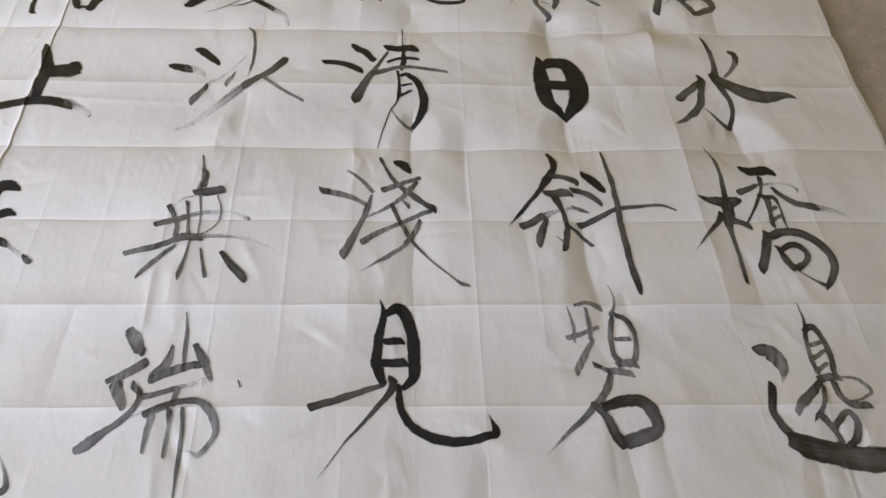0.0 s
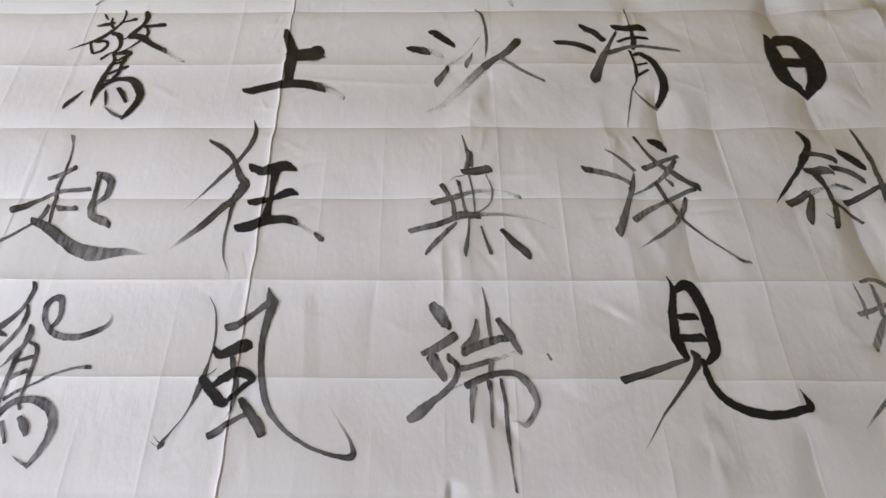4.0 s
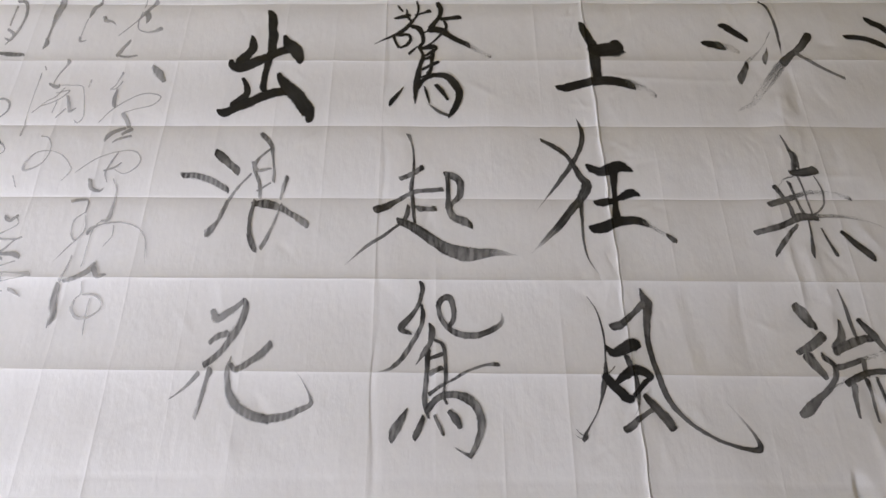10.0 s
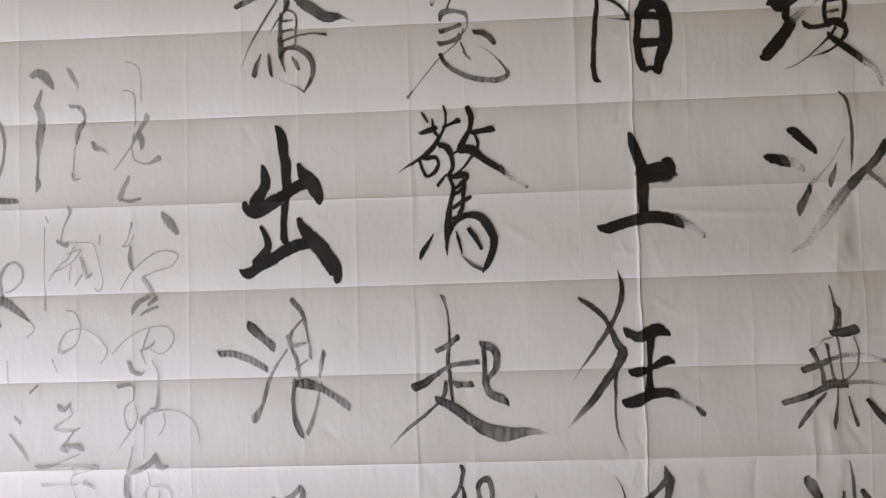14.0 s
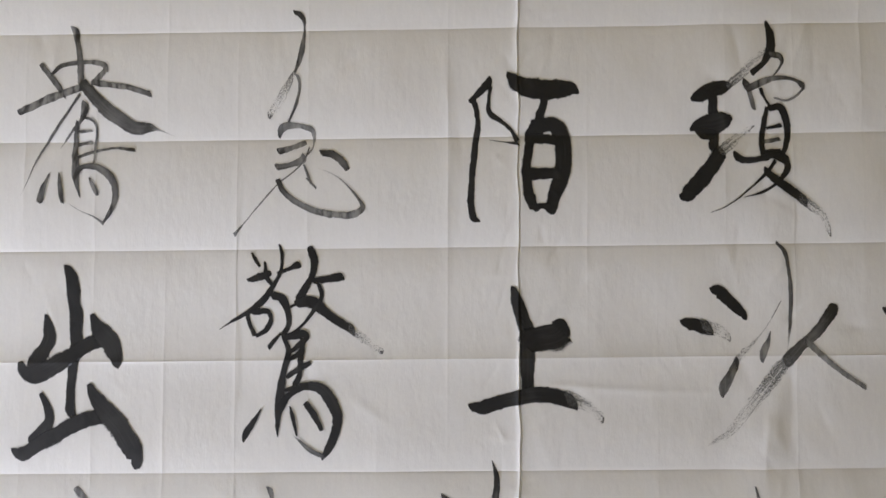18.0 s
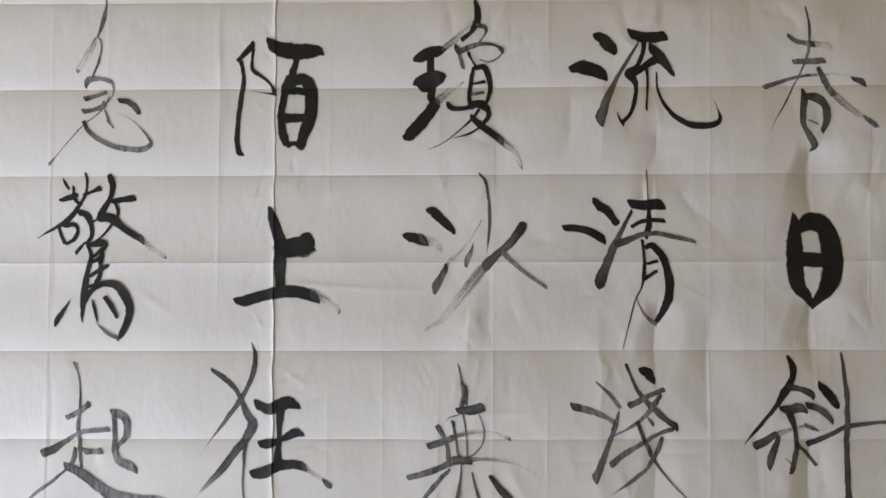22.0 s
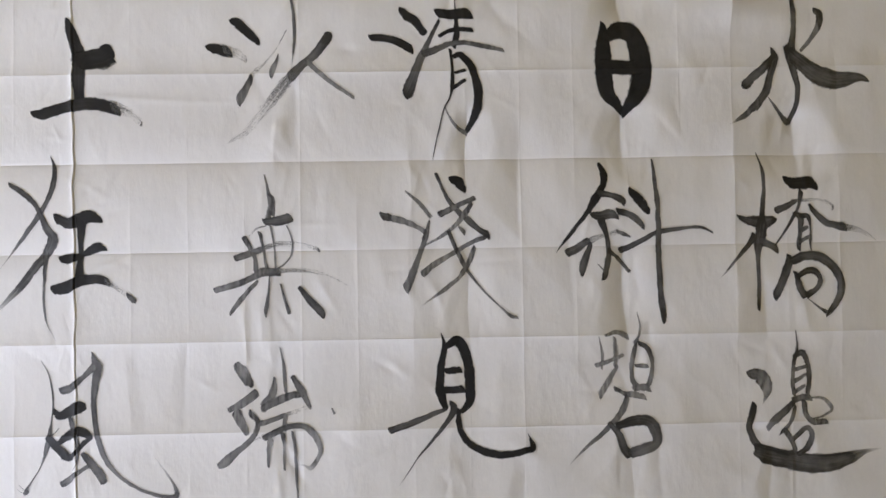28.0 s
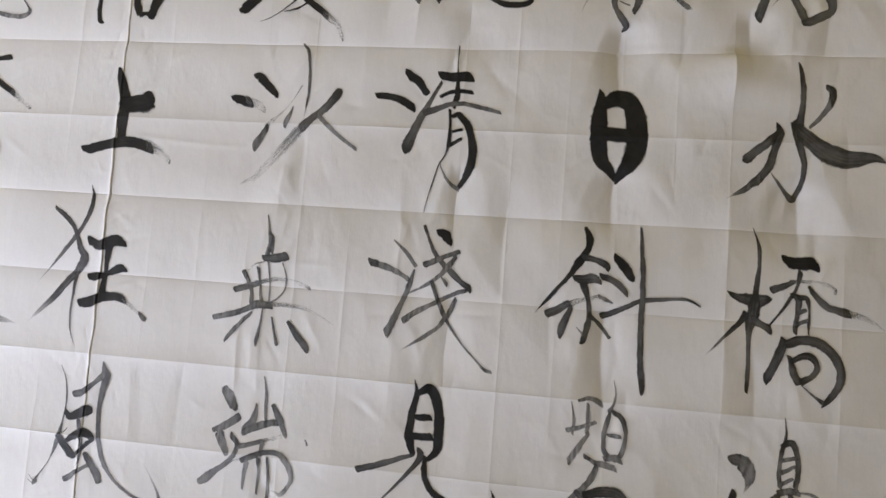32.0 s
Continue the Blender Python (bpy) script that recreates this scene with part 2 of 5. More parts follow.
# unseen walls, added to close the room; east and north tint the bounced light
for wall_name, b0 in (("wall_east", (ROOM_X1, ROOM_X1 + T, ROOM_Y0, ROOM_Y1)),
                      ("wall_north", (ROOM_X0 - T, ROOM_X1 + T, ROOM_Y1, ROOM_Y1 + T)),
                      ("wall_west", (ROOM_X0 - T, ROOM_X0, ROOM_Y0, ROOM_Y1))):
    tagged(link_mesh(wall_name, box(bmesh.new(), *b0, FLOOR_Z, ROOM_H + T), PLASTER if wall_name == "wall_west" else WARM_BOUNCE),
           "unseen plain plastered wall, added to close the room and bounce light", "wall", kind="structure")
# unseen wall; its doorway is added where the main light should enter
bm = bmesh.new()
box(bm, ROOM_X0 - T, DOOR_X0, ROOM_Y0 - T, ROOM_Y0, FLOOR_Z, ROOM_H + T)
box(bm, DOOR_X1, ROOM_X1 + T, ROOM_Y0 - T, ROOM_Y0, FLOOR_Z, ROOM_H + T)
box(bm, DOOR_X0, DOOR_X1, ROOM_Y0 - T, ROOM_Y0, DOOR_H, ROOM_H + T)
tagged(link_mesh("wall_south", bm, PLASTER), "unseen plain plastered wall with a doorway added for the daylight", "wall", kind="structure")


# ---- the sheet ----
SHEET_X0, SHEET_X1, SHEET_Y0, SHEET_Y1 = -1.96, 1.690, -1.040, 0.42
# tilt of each strip between two cross folds, at its near and its far side
STRIPS = {-7: (0.3, 0.0), -6: (0.5, 0.9), -5: (-0.7, 1.0), -4: (-0.9, -1.0), -3: (0.8, -1.0),
          -2: (1.0, 0.7), -1: (-1.0, -1.0), 0: (1.0, -0.9), 1: (1.0, -0.9), 2: (0.9, -0.6), 3: (0.6, 0.0)}
PUCKERS = []


def pucker(fold, v, half, left, right, depth):
    """A crease that the wet ink drew into the sheet along a long fold: half its length, the width of both its sides, the depth in millimetres (below zero: a ridge)."""
    # the side towards the doorway lies flatter
    if depth > 0:
        right *= 2.0
    else:
        left *= 2.0
    PUCKERS.append((fold * FOLD_X, v, half, left, right, depth / 1000))


# below the top row
pucker(9.93, -0.015, 0.065, 0.030, 0.030, 13.0)
pucker(6.00, 0.080, 0.090, 0.020, 0.040, -5.0)
pucker(6.98, 0.080, 0.130, 0.020, 0.030, 3.0)
pucker(6.98, 0.040, 0.045, 0.030, 0.020, 4.0)
pucker(12.30, 0.030, 0.050, 0.026, 0.022, 9.0)
pucker(11.97, -0.045, 0.050, 0.030, 0.070, -15.0)
pucker(12.00, 0.250, 0.090, 0.020, 0.020, 4.0)
pucker(11.03, 0.040, 0.050, 0.030, 0.020, 3.0)
pucker(13.63, 0.033, 0.045, 0.020, 0.020, 4.0)
pucker(4.00, 0.040, 0.060, 0.020, 0.020, 2.0)
# below the second row
pucker(7.02, -0.320, 0.075, 0.024, 0.020, 9.0)
pucker(7.97, -0.390, 0.120, 0.040, 0.025, 6.0)
pucker(9.94, -0.300, 0.065, 0.036, 0.035, 13.0)
pucker(11.00, -0.220, 0.070, 0.030, 0.015, 3.0)
pucker(14.00, -0.210, 0.070, 0.030, 0.020, 3.0)
pucker(13.26, -0.310, 0.060, 0.055, 0.025, 13.0)
pucker(12.00, -0.380, 0.120, 0.015, 0.030, -2.5)
pucker(3.56, -0.320, 0.060, 0.020, 0.030, -4.5)
pucker(3.90, -0.250, 0.060, 0.020, 0.020, 2.5)
pucker(5.95, -0.480, 0.220, 0.020, 0.030, -2.5)
# below the third row
pucker(7.03, -0.600, 0.110, 0.022, 0.020, 4.5)
pucker(9.90, -0.590, 0.090, 0.028, 0.025, 11.0)
pucker(3.46, -0.600, 0.060, 0.016, 0.020, -1.8)
pucker(2.98, -0.660, 0.060, 0.012, 0.014, -2.2)
pucker(3.30, -0.645, 0.050, 0.010, 0.018, -2.0)
pucker(12.53, -0.640, 0.065, 0.030, 0.025, 5.0)
pucker(12.00, -0.620, 0.090, 0.030, 0.040, -4.0)
pucker(8.90, -0.560, 0.080, 0.020, 0.020, 2.0)
# along the near edge
pucker(8.00, -0.970, 0.070, 0.020, 0.020, 3.0)
pucker(9.96, -0.950, 0.070, 0.030, 0.020, 4.5)
pucker(10.50, -0.930, 0.050, 0.020, 0.020, 3.0)
pucker(13.03, -0.960, 0.090, 0.030, 0.025, 5.5)
pucker(12.55, -0.950, 0.060, 0.020, 0.020, 3.0)
pucker(3.03, -1.010, 0.025, 0.006, 0.010, 4.0)
pucker(6.60, -0.940, 0.060, 0.020, 0.020, -2.0)
# beside the middle and on the dry half
pucker(-3.95, -0.930, 0.150, 0.0025, 0.004, 0.9)
pucker(-3.95, -0.550, 0.180, 0.0025, 0.004, 0.7)
pucker(-3.95, -0.100, 0.180, 0.0025, 0.004, 0.5)
pucker(-1.00, 0.150, 0.150, 0.010, 0.010, -1.0)
pucker(0.95, -0.780, 0.100, 0.020, 0.015, -1.5)
pucker(1.95, -0.750, 0.080, 0.015, 0.015, 1.5)


def strip_profile():
    ys = np.linspace(-7 * FOLD_Y, 4 * FOLD_Y, 11 * 60 + 1)
    mid = (ys[1:] + ys[:-1]) / 2
    k = np.floor(mid / FOLD_Y + 1e-9).astype(int)
    u = mid / FOLD_Y - k
    near = np.array([STRIPS[int(i)][0] for i in k])
    far = np.array([STRIPS[int(i)][1] for i in k])
    # strongest close to the folds, nearly flat between
    slope = near * np.exp(-u * 4.6) + far * np.exp(-(1 - u) * 4.6)
    h = np.concatenate([[0.0], np.cumsum(slope * np.diff(ys))])
    fold_at = h[::60]
    h = h - np.interp(ys, ys[::60], fold_at) * 0.65
    return ys, h


STRIP_Y, STRIP_H = strip_profile()
# each cross fold is pressed the way its strips lean
FOLD_WAY = np.array([math.copysign(0.8, STRIPS[i - 1][1] - STRIPS[i][0]) if i - 1 in STRIPS and i in STRIPS else 0.0 for i in range(-8, 6)])
rng = np.random.default_rng(7)
FOLD_FORCE = rng.uniform(0.0, 1.0, (60, 24)) ** 1.8
NODES = rng.normal(0, 0.0017, (60, 24))
CRUMPLES = [(rng.uniform(10, 22), rng.uniform(8, 20) * (-1) ** _, rng.uniform(0, 6.28), rng.uniform(0.4, 1.0)) for _ in range(5)]
CRINKLES = []
for _ in range(230):
    wx = 0.33 * rng.integers(-3, 5) + 0.05 + rng.normal(0, 0.075)
    strong = 0.25 + 0.75 / (1 + math.exp(-(wx - 0.35) * 8))
    CRINKLES.append((wx, rng.uniform(-1.0, 0.38), rng.normal(0, 0.6), rng.uniform(0.005, 0.013), rng.uniform(0.015, 0.05), strong * rng.choice((-1, 1)) * rng.uniform(0.3, 1.0)))
# short cockles that stand out from the wet strokes of each character
for column in range(-2, 5):
    for row_y in (0.19, -0.15, -0.48, -0.81):
        for _ in range(13 if column > 0 else 9):
            way_out, far = rng.choice((-1.57, 1.57)) + rng.normal(0, 0.55), rng.uniform(0.05, 0.16)
            CRINKLES.append((0.025 + 0.345 * column + far * math.cos(way_out), row_y + far * math.sin(way_out), way_out - 1.57 + rng.normal(0, 0.25),
                             rng.uniform(0.005, 0.011), rng.uniform(0.015, 0.04), rng.choice((-1, 1)) * rng.uniform(0.45, 1.1) * (1.0 if column > 0 else 0.6)))
# small kinks along the fold across the middle
for _ in range(70):
    CRINKLES.append((rng.normal(0.0, 0.035), rng.uniform(-1.0, 0.38), rng.normal(0, 0.9), rng.uniform(0.0025, 0.006), rng.uniform(0.008, 0.03), rng.choice((-1, 1)) * rng.uniform(0.5, 1.2)))
WAVES = [(rng.uniform(8, 40), rng.uniform(-14, 14), rng.uniform(0, 6.28), rng.uniform(0.4, 1.0)) for _ in range(14)]


def relief(x, y):
    """Height of the sheet at x, y, in metres."""
    x, y = np.asarray(x, float), np.asarray(y, float)
    v = y * (1 - FAN * x) - ASKEW * x
    u = x + FOLD_OFF + FOLD_LEAN * v
    # the strips lie flatter on the dry half
    h = 0.18 * (0.86 + 0.14 / (1 + np.exp(-(x + 0.1) * 7))) * np.interp(v, STRIP_Y, STRIP_H)
    k = np.round(u / FOLD_X)
    d = np.abs(u - k * FOLD_X)
    major = (np.mod(k, 4) == 0)
    row = v / FOLD_Y + 10
    r0 = np.clip(np.floor(row).astype(int), 0, 22)
    col = np.clip(k + 25, 0, 59).astype(int)
    force = FOLD_FORCE[col, r0] * (1 - (row - r0)) + FOLD_FORCE[col, r0 + 1] * (row - r0)
    force = np.where(major, 0.25 + 0.7 * force, 0.85 * force) * (k != 0)
    h = h + 0.00085 * force * np.exp(-d / 0.006) + np.where(major, 0.00022, 0.00010) * force * np.exp(-d / 0.0011)
    # the pressed line of each cross fold
    j = np.round(v / FOLD_Y)
    pressed = np.clip(0.55 + 0.5 * np.sin(x * 5.3 + j * 2.1) + 0.35 * np.sin(x * 23.0 + j * 4.7), 0.35, 1.2)
    h = h + FOLD_WAY[np.clip(j + 8, 0, 13).astype(int)] * 0.0006 * pressed * np.exp(-np.abs(v - j * FOLD_Y) / 0.0011)
    # every cell between the folds has a small tilt of its own
    cu, cv = u / FOLD_X + 25, v / FOLD_Y + 10
    a, b = np.clip(np.floor(cu).astype(int), 0, 58), np.clip(np.floor(cv).astype(int), 0, 22)
    fu, fv = cu - a, cv - b
    fu = 0.45 * fu + 0.55 * fu * fu * (3 - 2 * fu)
    wetted = 0.4 + 0.6 / (1 + np.exp(-(x - 0.25) * 12))
    h = h + wetted * ((NODES[a, b] * (1 - fu) + NODES[a + 1, b] * fu) * (1 - fv) + (NODES[a, b + 1] * (1 - fu) + NODES[a + 1, b + 1] * fu) * fv)
    for cu_, cy, half, left, right, depth in PUCKERS:
        spread = 1 - 0.35 * np.clip((v - cy) / half, -1, 1)
        side = u - cu_ - 0.004 * np.sin(v * 23.0 + cu_ * 17.0)
        side = np.abs(side) / (np.where(side < 0, left, right) * spread)
        h = h - depth * np.clip(1 - side / 1.7, 0, 1) ** 1.35 * np.exp(-np.where(v > cy, ((v - cy) / half) ** 6, ((v - cy) / half) ** 2))
    for wx, wy, turn, wide, half, force in CRINKLES:
        near = (np.abs(x - wx) < 0.1) & (np.abs(v - wy) < 0.13)
        if not near.any():
            continue
        dx, dy = x[near] - wx, v[near] - wy
        across, along = dx * math.cos(turn) + dy * math.sin(turn), dy * math.cos(turn) - dx * math.sin(turn)
        h[near] -= 0.15 * wide * force * np.exp(-np.abs(across / wide) ** 1.4 - (along / half) ** 2)
    middle = -0.004 - 0.024 * y + 0.0010 * np.sin(v * 38.0) + 0.0006 * np.sin(v * 91.0 + 1.0)
    # the long fold across the middle throws its far side into shade
    h = h + 0.0014 * np.exp(-np.abs(x - middle) / 0.05) + (0.0021 - 0.0007 * np.sin(v * 7.0 + 1.0)) * np.exp(-np.abs(x - middle) / np.where(x < middle, 0.0036, 0.0012))
    h = h - 0.0022 * np.exp(-((x - middle - 0.0021) / 0.0010) ** 2)
    # crumples: sharp where the waves cross zero
    for scale, size in ((1.0, 0.0005), (2.3, 0.00035)):
        w = sum(a * np.sin(scale * (fx * x + fy * y) + p) for fx, fy, p, a in CRUMPLES)
        h = h - size * np.abs(w) * (0.3 + 0.7 / (1 + np.exp(-(x - 0.35) * 7)))
    # one stray crease beside the middle fold
    stray = v - (-0.205 - 0.1 * (x - 0.03) + 0.16 * (x - 0.03) ** 2)
    h = h + 0.0012 * np.exp(-np.abs(stray) / 0.0055) * np.clip((x - 0.03) / 0.02, 0, 1) * np.clip((0.36 - x) / 0.2, 0, 1)
    calm = 0.35 + 0.65 / (1 + np.exp(-(x - 0.3) * 8))
    small = sum(a * np.sin(fx * x + fy * y + p) for fx, fy, p, a in WAVES) / 14
    return np.maximum(h + 0.0016 * calm * small - 0.0016, FLOOR_Z + 0.001)


def sheet_mesh():
    # even rows and columns, closer together along the folds, wide where the sheet is blank
    us = np.concatenate([np.arange(SHEET_X0, -1.35, 0.008), np.arange(-1.35, SHEET_X1, FOLD_X / 40), [SHEET_X1], np.arange(-0.035, 0.035, 0.0006)])
    vs = np.linspace(SHEET_Y0, SHEET_Y1, int(round((SHEET_Y1 - SHEET_Y0) / (FOLD_Y / 46))) + 1)
    near = np.array([0.0, 0.0006, 0.0013, 0.0022, 0.0036])
    near = np.concatenate([-near, near])
    us = np.concatenate([us, (np.arange(-13, 17)[:, None] * FOLD_X + near).ravel()])
    vs = np.concatenate([vs, (np.arange(-6, 3)[:, None] * FOLD_Y + near).ravel()])
    us, vs = np.unique(np.round(us[us <= SHEET_X1], 4)), np.unique(np.round(vs, 4))
    nx, ny = len(us) - 1, len(vs) - 1
    gu, gv = np.meshgrid(us, vs)
    ends = np.clip((gu - 1.55) / 0.1, 0, 1) + np.clip((-1.8 - gu) / 0.1, 0, 1)
    gx = gu - (FOLD_OFF + FOLD_LEAN * gv) * (1 - ends)
    gv = gv - 0.03 * (1.2 - gx) * np.clip((-0.9 - gv) / 0.134, 0, 1)
    gy = (gv + ASKEW * gx) / (1 - FAN * gx)
    bay = gv / FOLD_Y - np.floor(gv / FOLD_Y)
    edge = 0.004 * np.sin(gy * 9.0) + 0.0015 * np.sin(gy * 31.0 + 1.0) + 0.004 * (np.sqrt(4 * bay * (1 - bay)) - 0.6)
    gx2 = gx + edge * np.clip((gx - (SHEET_X1 - 0.05)) / 0.05, 0, 1)
    gz = relief(gx, gy)
    co = np.stack([gx2, gy, gz], -1).reshape(-1, 3)
    i = np.arange((nx + 1) * (ny + 1)).reshape(ny + 1, nx + 1)
    quads = np.stack([i[:-1, :-1], i[:-1, 1:], i[1:, 1:], i[1:, :-1]], -1).reshape(-1, 4)
    me = bpy.data.meshes.new("calligraphy_sheet")
    me.from_pydata(co.tolist(), [], quads.tolist())
    me.materials.append(PAPER)
    me.polygons.foreach_set("use_smooth", [True] * len(me.polygons))
    return me


sheet = tagged(new("calligraphy_sheet", sheet_mesh()),
               "large creased white paper with brush calligraphy, lying on the floor", "paper")


# ---- writing ----
LOOKS = {"k": "bold black", "d": "dark grey-black", "g": "grey", "m": "pale washed-out grey", "p": "very faint grey"}


def written(sign, tone, x, y):
    ob = new("character" if sign else "inscription")
    tagged(ob, f"character {sign} brushed in {LOOKS[tone]} ink" if sign else f"small column of {LOOKS[tone]} ink marks")
    ob.location = (x, y, 0)
    ob.parent = sheet
    return ob


def smooth_line(points, step=0.0016):
    p = np.array([points[0], *points, points[-1]], float)
    p[0] = 2 * p[1] - p[2]
    p[-1] = 2 * p[-2] - p[-3]
    out = []
    for a, b, c, d in zip(p[:-3], p[1:-2], p[2:-1], p[3:]):
        k = max(2, int(np.hypot(*(c - b)[:2]) / step))
        for t in np.arange(k) / k:
            out.append(0.5 * (2 * b + (c - a) * t + (2 * a - 5 * b + 4 * c - d) * t * t + (3 * b - a - 3 * c + d) * t ** 3))
    out.append(p[-2])
    out = np.array(out)
    out[:, 2] = np.maximum(out[:, 2], 0.0004)
    return out


def brush(sign, tone, *points):
    """One stroke of the brush: places and widths in millimetres from the middle of its character."""
    order = len(sign.children)
    line = smooth_line([(px / 1000, py / 1000, w / 1000) for px, py, w in points])
    way = np.gradient(line[:, :2], axis=0)
    way /= np.maximum(np.hypot(*way.T), 1e-9)[:, None]
    side = np.stack([-way[:, 1], way[:, 0]], 1)
    along = np.concatenate([[0], np.cumsum(np.hypot(*np.diff(line[:, :2], axis=0).T))])
    # the tip of the brush draws finer than its belly
    half = line[:, 2] / 2 * np.clip(0.66 + 95.0 * (line[:, 2] - 0.0035), 0.62, 1.04)
    r0, r1 = half[0], half[-1]
    rows = []
    for k in (0.0, 0.4, 0.75):
        rows.append((line[0, :2] - way[0] * r0 * 0.55 * (1 - k), side[0], r0 * math.sqrt(max(1 - (1 - k) ** 3, 0.12)), -r0 * 0.55 * (1 - k)))
    for q, s, h, a in zip(line[:, :2], side, half, along):
        rows.append((q, s, h, a))
    for k in (0.75, 0.4, 0.0):
        rows.append((line[-1, :2] + way[-1] * r1 * 0.55 * (1 - k), side[-1], r1 * math.sqrt(max(1 - (1 - k) ** 3, 0.12)), along[-1] + r1 * 0.55 * (1 - k)))
    # the brush is set down and lifted at a slant
    cut = (0.5, -0.866)

    def slant(d, s):
        across_cut = cut[0] * s[0] + cut[1] * s[1]
        along_cut = cut[0] * d[0] + cut[1] * d[1]
        return max(-0.7, min(0.7, along_cut / across_cut if abs(across_cut) > 0.2 else 0.0))

    slant0, slant1 = slant(way[0], side[0]), slant(way[-1], side[-1])
    across = np.linspace(-1, 1, max(5, 2 * int(line[:, 2].max() / 0.0045) + 1))
    total = along[-1] + r0 + r1
    gen = np.random.default_rng(int(abs(points[0][0] * 7 + points[0][1] * 13 + points[-1][0] * 3)) + order)
    n = len(rows)
    rough = 0.085 if tone in "kdgh" else 0.11
    ragged = gen.normal(0, 1, (n + 4, 2))
    ragged = 0.7 * (ragged[:-4] + ragged[1:-3] + ragged[2:-2] + ragged[3:-1]) / 4 + 0.3 * ragged[2:-2]
    knots = gen.normal(0, 1, (max(3, n // 9) + 2, 2))
    at = np.linspace(0, len(knots) - 1, n)
    swell = np.stack([np.interp(at, np.arange(len(knots)), knots[:, j]) for j in (0, 1)], 1)
    ragged = ragged + 0.95 * swell
    co, uv, norm = [], [], []
    ox, oy = sign.location.x, sign.location.y
    start = gen.uniform(0, 50)
    for (q, s, h, a), (j0, j1) in zip(rows, ragged):
        w = across * (h + 0.0001)
        w[0] += j0 * (rough * h + 0.00015)
        w[-1] += j1 * (rough * h + 0.00015)
        near0 = max(0.0, 1 - max(a, 0.0) / (2.2 * r0 + 1e-6))
        near1 = max(0.0, 1 - max(along[-1] - a, 0.0) / (2.2 * r1 + 1e-6))
        lean = (way[0] * slant0 * near0 + way[-1] * slant1 * near1)
        for v in w:
            co.append((q[0] + s[0] * v + lean[0] * v, q[1] + s[1] * v + lean[1] * v))
            uv.append((start + a, start + v))
        norm += [((a + r0) / total, c) for c in across]
    co = np.array(co)
    z = relief(co[:, 0] + ox, co[:, 1] + oy) + 0.0006 + 0.00004 * order + 0.0009 * np.exp(-((co[:, 0] + ox + 0.004 + 0.024 * (co[:, 1] + oy)) / 0.006) ** 2)
    i = np.arange(n * len(across)).reshape(n, len(across))
    quads = np.stack([i[:-1, :-1], i[1:, :-1], i[1:, 1:], i[:-1, 1:]], -1).reshape(-1, 4)
    me = bpy.data.meshes.new("stroke")
    me.from_pydata(np.column_stack([co, z]).tolist(), [], quads.tolist())
    layer = me.uv_layers.new(name="along")
    loops = quads.ravel()
    layer.data.foreach_set("uv", np.array(uv)[loops].astype(np.float32).ravel())
    layer = me.uv_layers.new(name="norm")
    layer.data.foreach_set("uv", np.array(norm)[loops].astype(np.float32).ravel())
    # where the brush leaves the paper on a thin tail the ink thins out
    reach = np.array([(a + r0) / total for _, _, _, a in rows]).repeat(len(across))
    ends_thin = 1.0 if points[-1][2] < 2.6 and len(points) > 2 and max(w for _, _, w in points) > 4 and tone != "k" else 0.0
    lift = me.attributes.new("lift", "FLOAT", "POINT")
    lift.data.foreach_set("value", (1.0 - ends_thin * np.clip((reach - 0.55) / 0.45, 0, 1)).astype(np.float32))
    # the load of ink changes along the stroke
    low = {"k": 0.98, "d": 0.88, "~": 0.88}.get(tone, 0.80)
    load = np.interp(reach, (0.0, 0.15, 0.45, 0.75, 1.0), gen.uniform(low, 1.06, 5) + np.array((0.08, 0.0, -0.03, -0.03, 0.05)))
    wet = me.attributes.new("wet", "FLOAT", "POINT")
    wet.data.foreach_set("value", load.astype(np.float32))
    me.polygons.foreach_set("use_smooth", [True] * len(me.polygons))
    me.materials.append(INKS[tone])
    ob = new("stroke", me)
    ob.parent = sign
    return ob


CH_yang = written("鴦", "g", -0.638, 0.167)
brush(CH_yang, "h", (-40, 146, 10.1), (-35, 127, 8.4), (-29, 101, 8.4), (-27, 76, 8.4), (-26, 61, 11.7))
brush(CH_yang, "h", (-86, 89, 6.7), (-73, 74, 8.4), (-60, 58, 8.3), (-48, 39, 3.3))
brush(CH_yang, "h", (-70, 74, 5.8), (-57, 87, 6.7), (-40, 92, 6.7), (-12, 95, 6.7), (7, 91, 10.0), (10, 83, 7.5))
brush(CH_yang, "h", (8, 82, 7.5), (-1, 72, 7.5), (-10, 63, 6.7))
brush(CH_yang, "h", (-115, 17, 10.8), (-92, 28, 10.8), (-67, 40, 11.7), (-43, 50, 10.9), (-23, 57, 10.0))
brush(CH_yang, "h", (-6, 64, 10.0), (19, 61, 8.4), (48, 57, 8.4), (77, 49, 8.4))
brush(CH_yang, "d", (-23, 63, 13.4), (-10, 48, 16.7), (11, 26, 20.1), (32, 10, 21.8), (57, -3, 20.1), (78, -2, 13.4), (90, -4, 5.0), (115, -13, 0.8))
brush(CH_yang, "h", (-27, 46, 5.0), (-46, 16, 5.0), (-72, -26, 5.0), (-89, -60, 3.3), (-100, -90, 2.5), (-108, -108, 0.8))
brush(CH_yang, "h", (-22, 36, 5.0), (-19, 26, 11.7), (-23, 9, 6.7), (-36, -8, 5.0), (-54, -36, 2.5))
brush(CH_yang, "h", (-29, 4, 6.7), (-32, -29, 7.5), (-30, -63, 10.0), (-28, -84, 7.5), (-21, -108, 3.3))
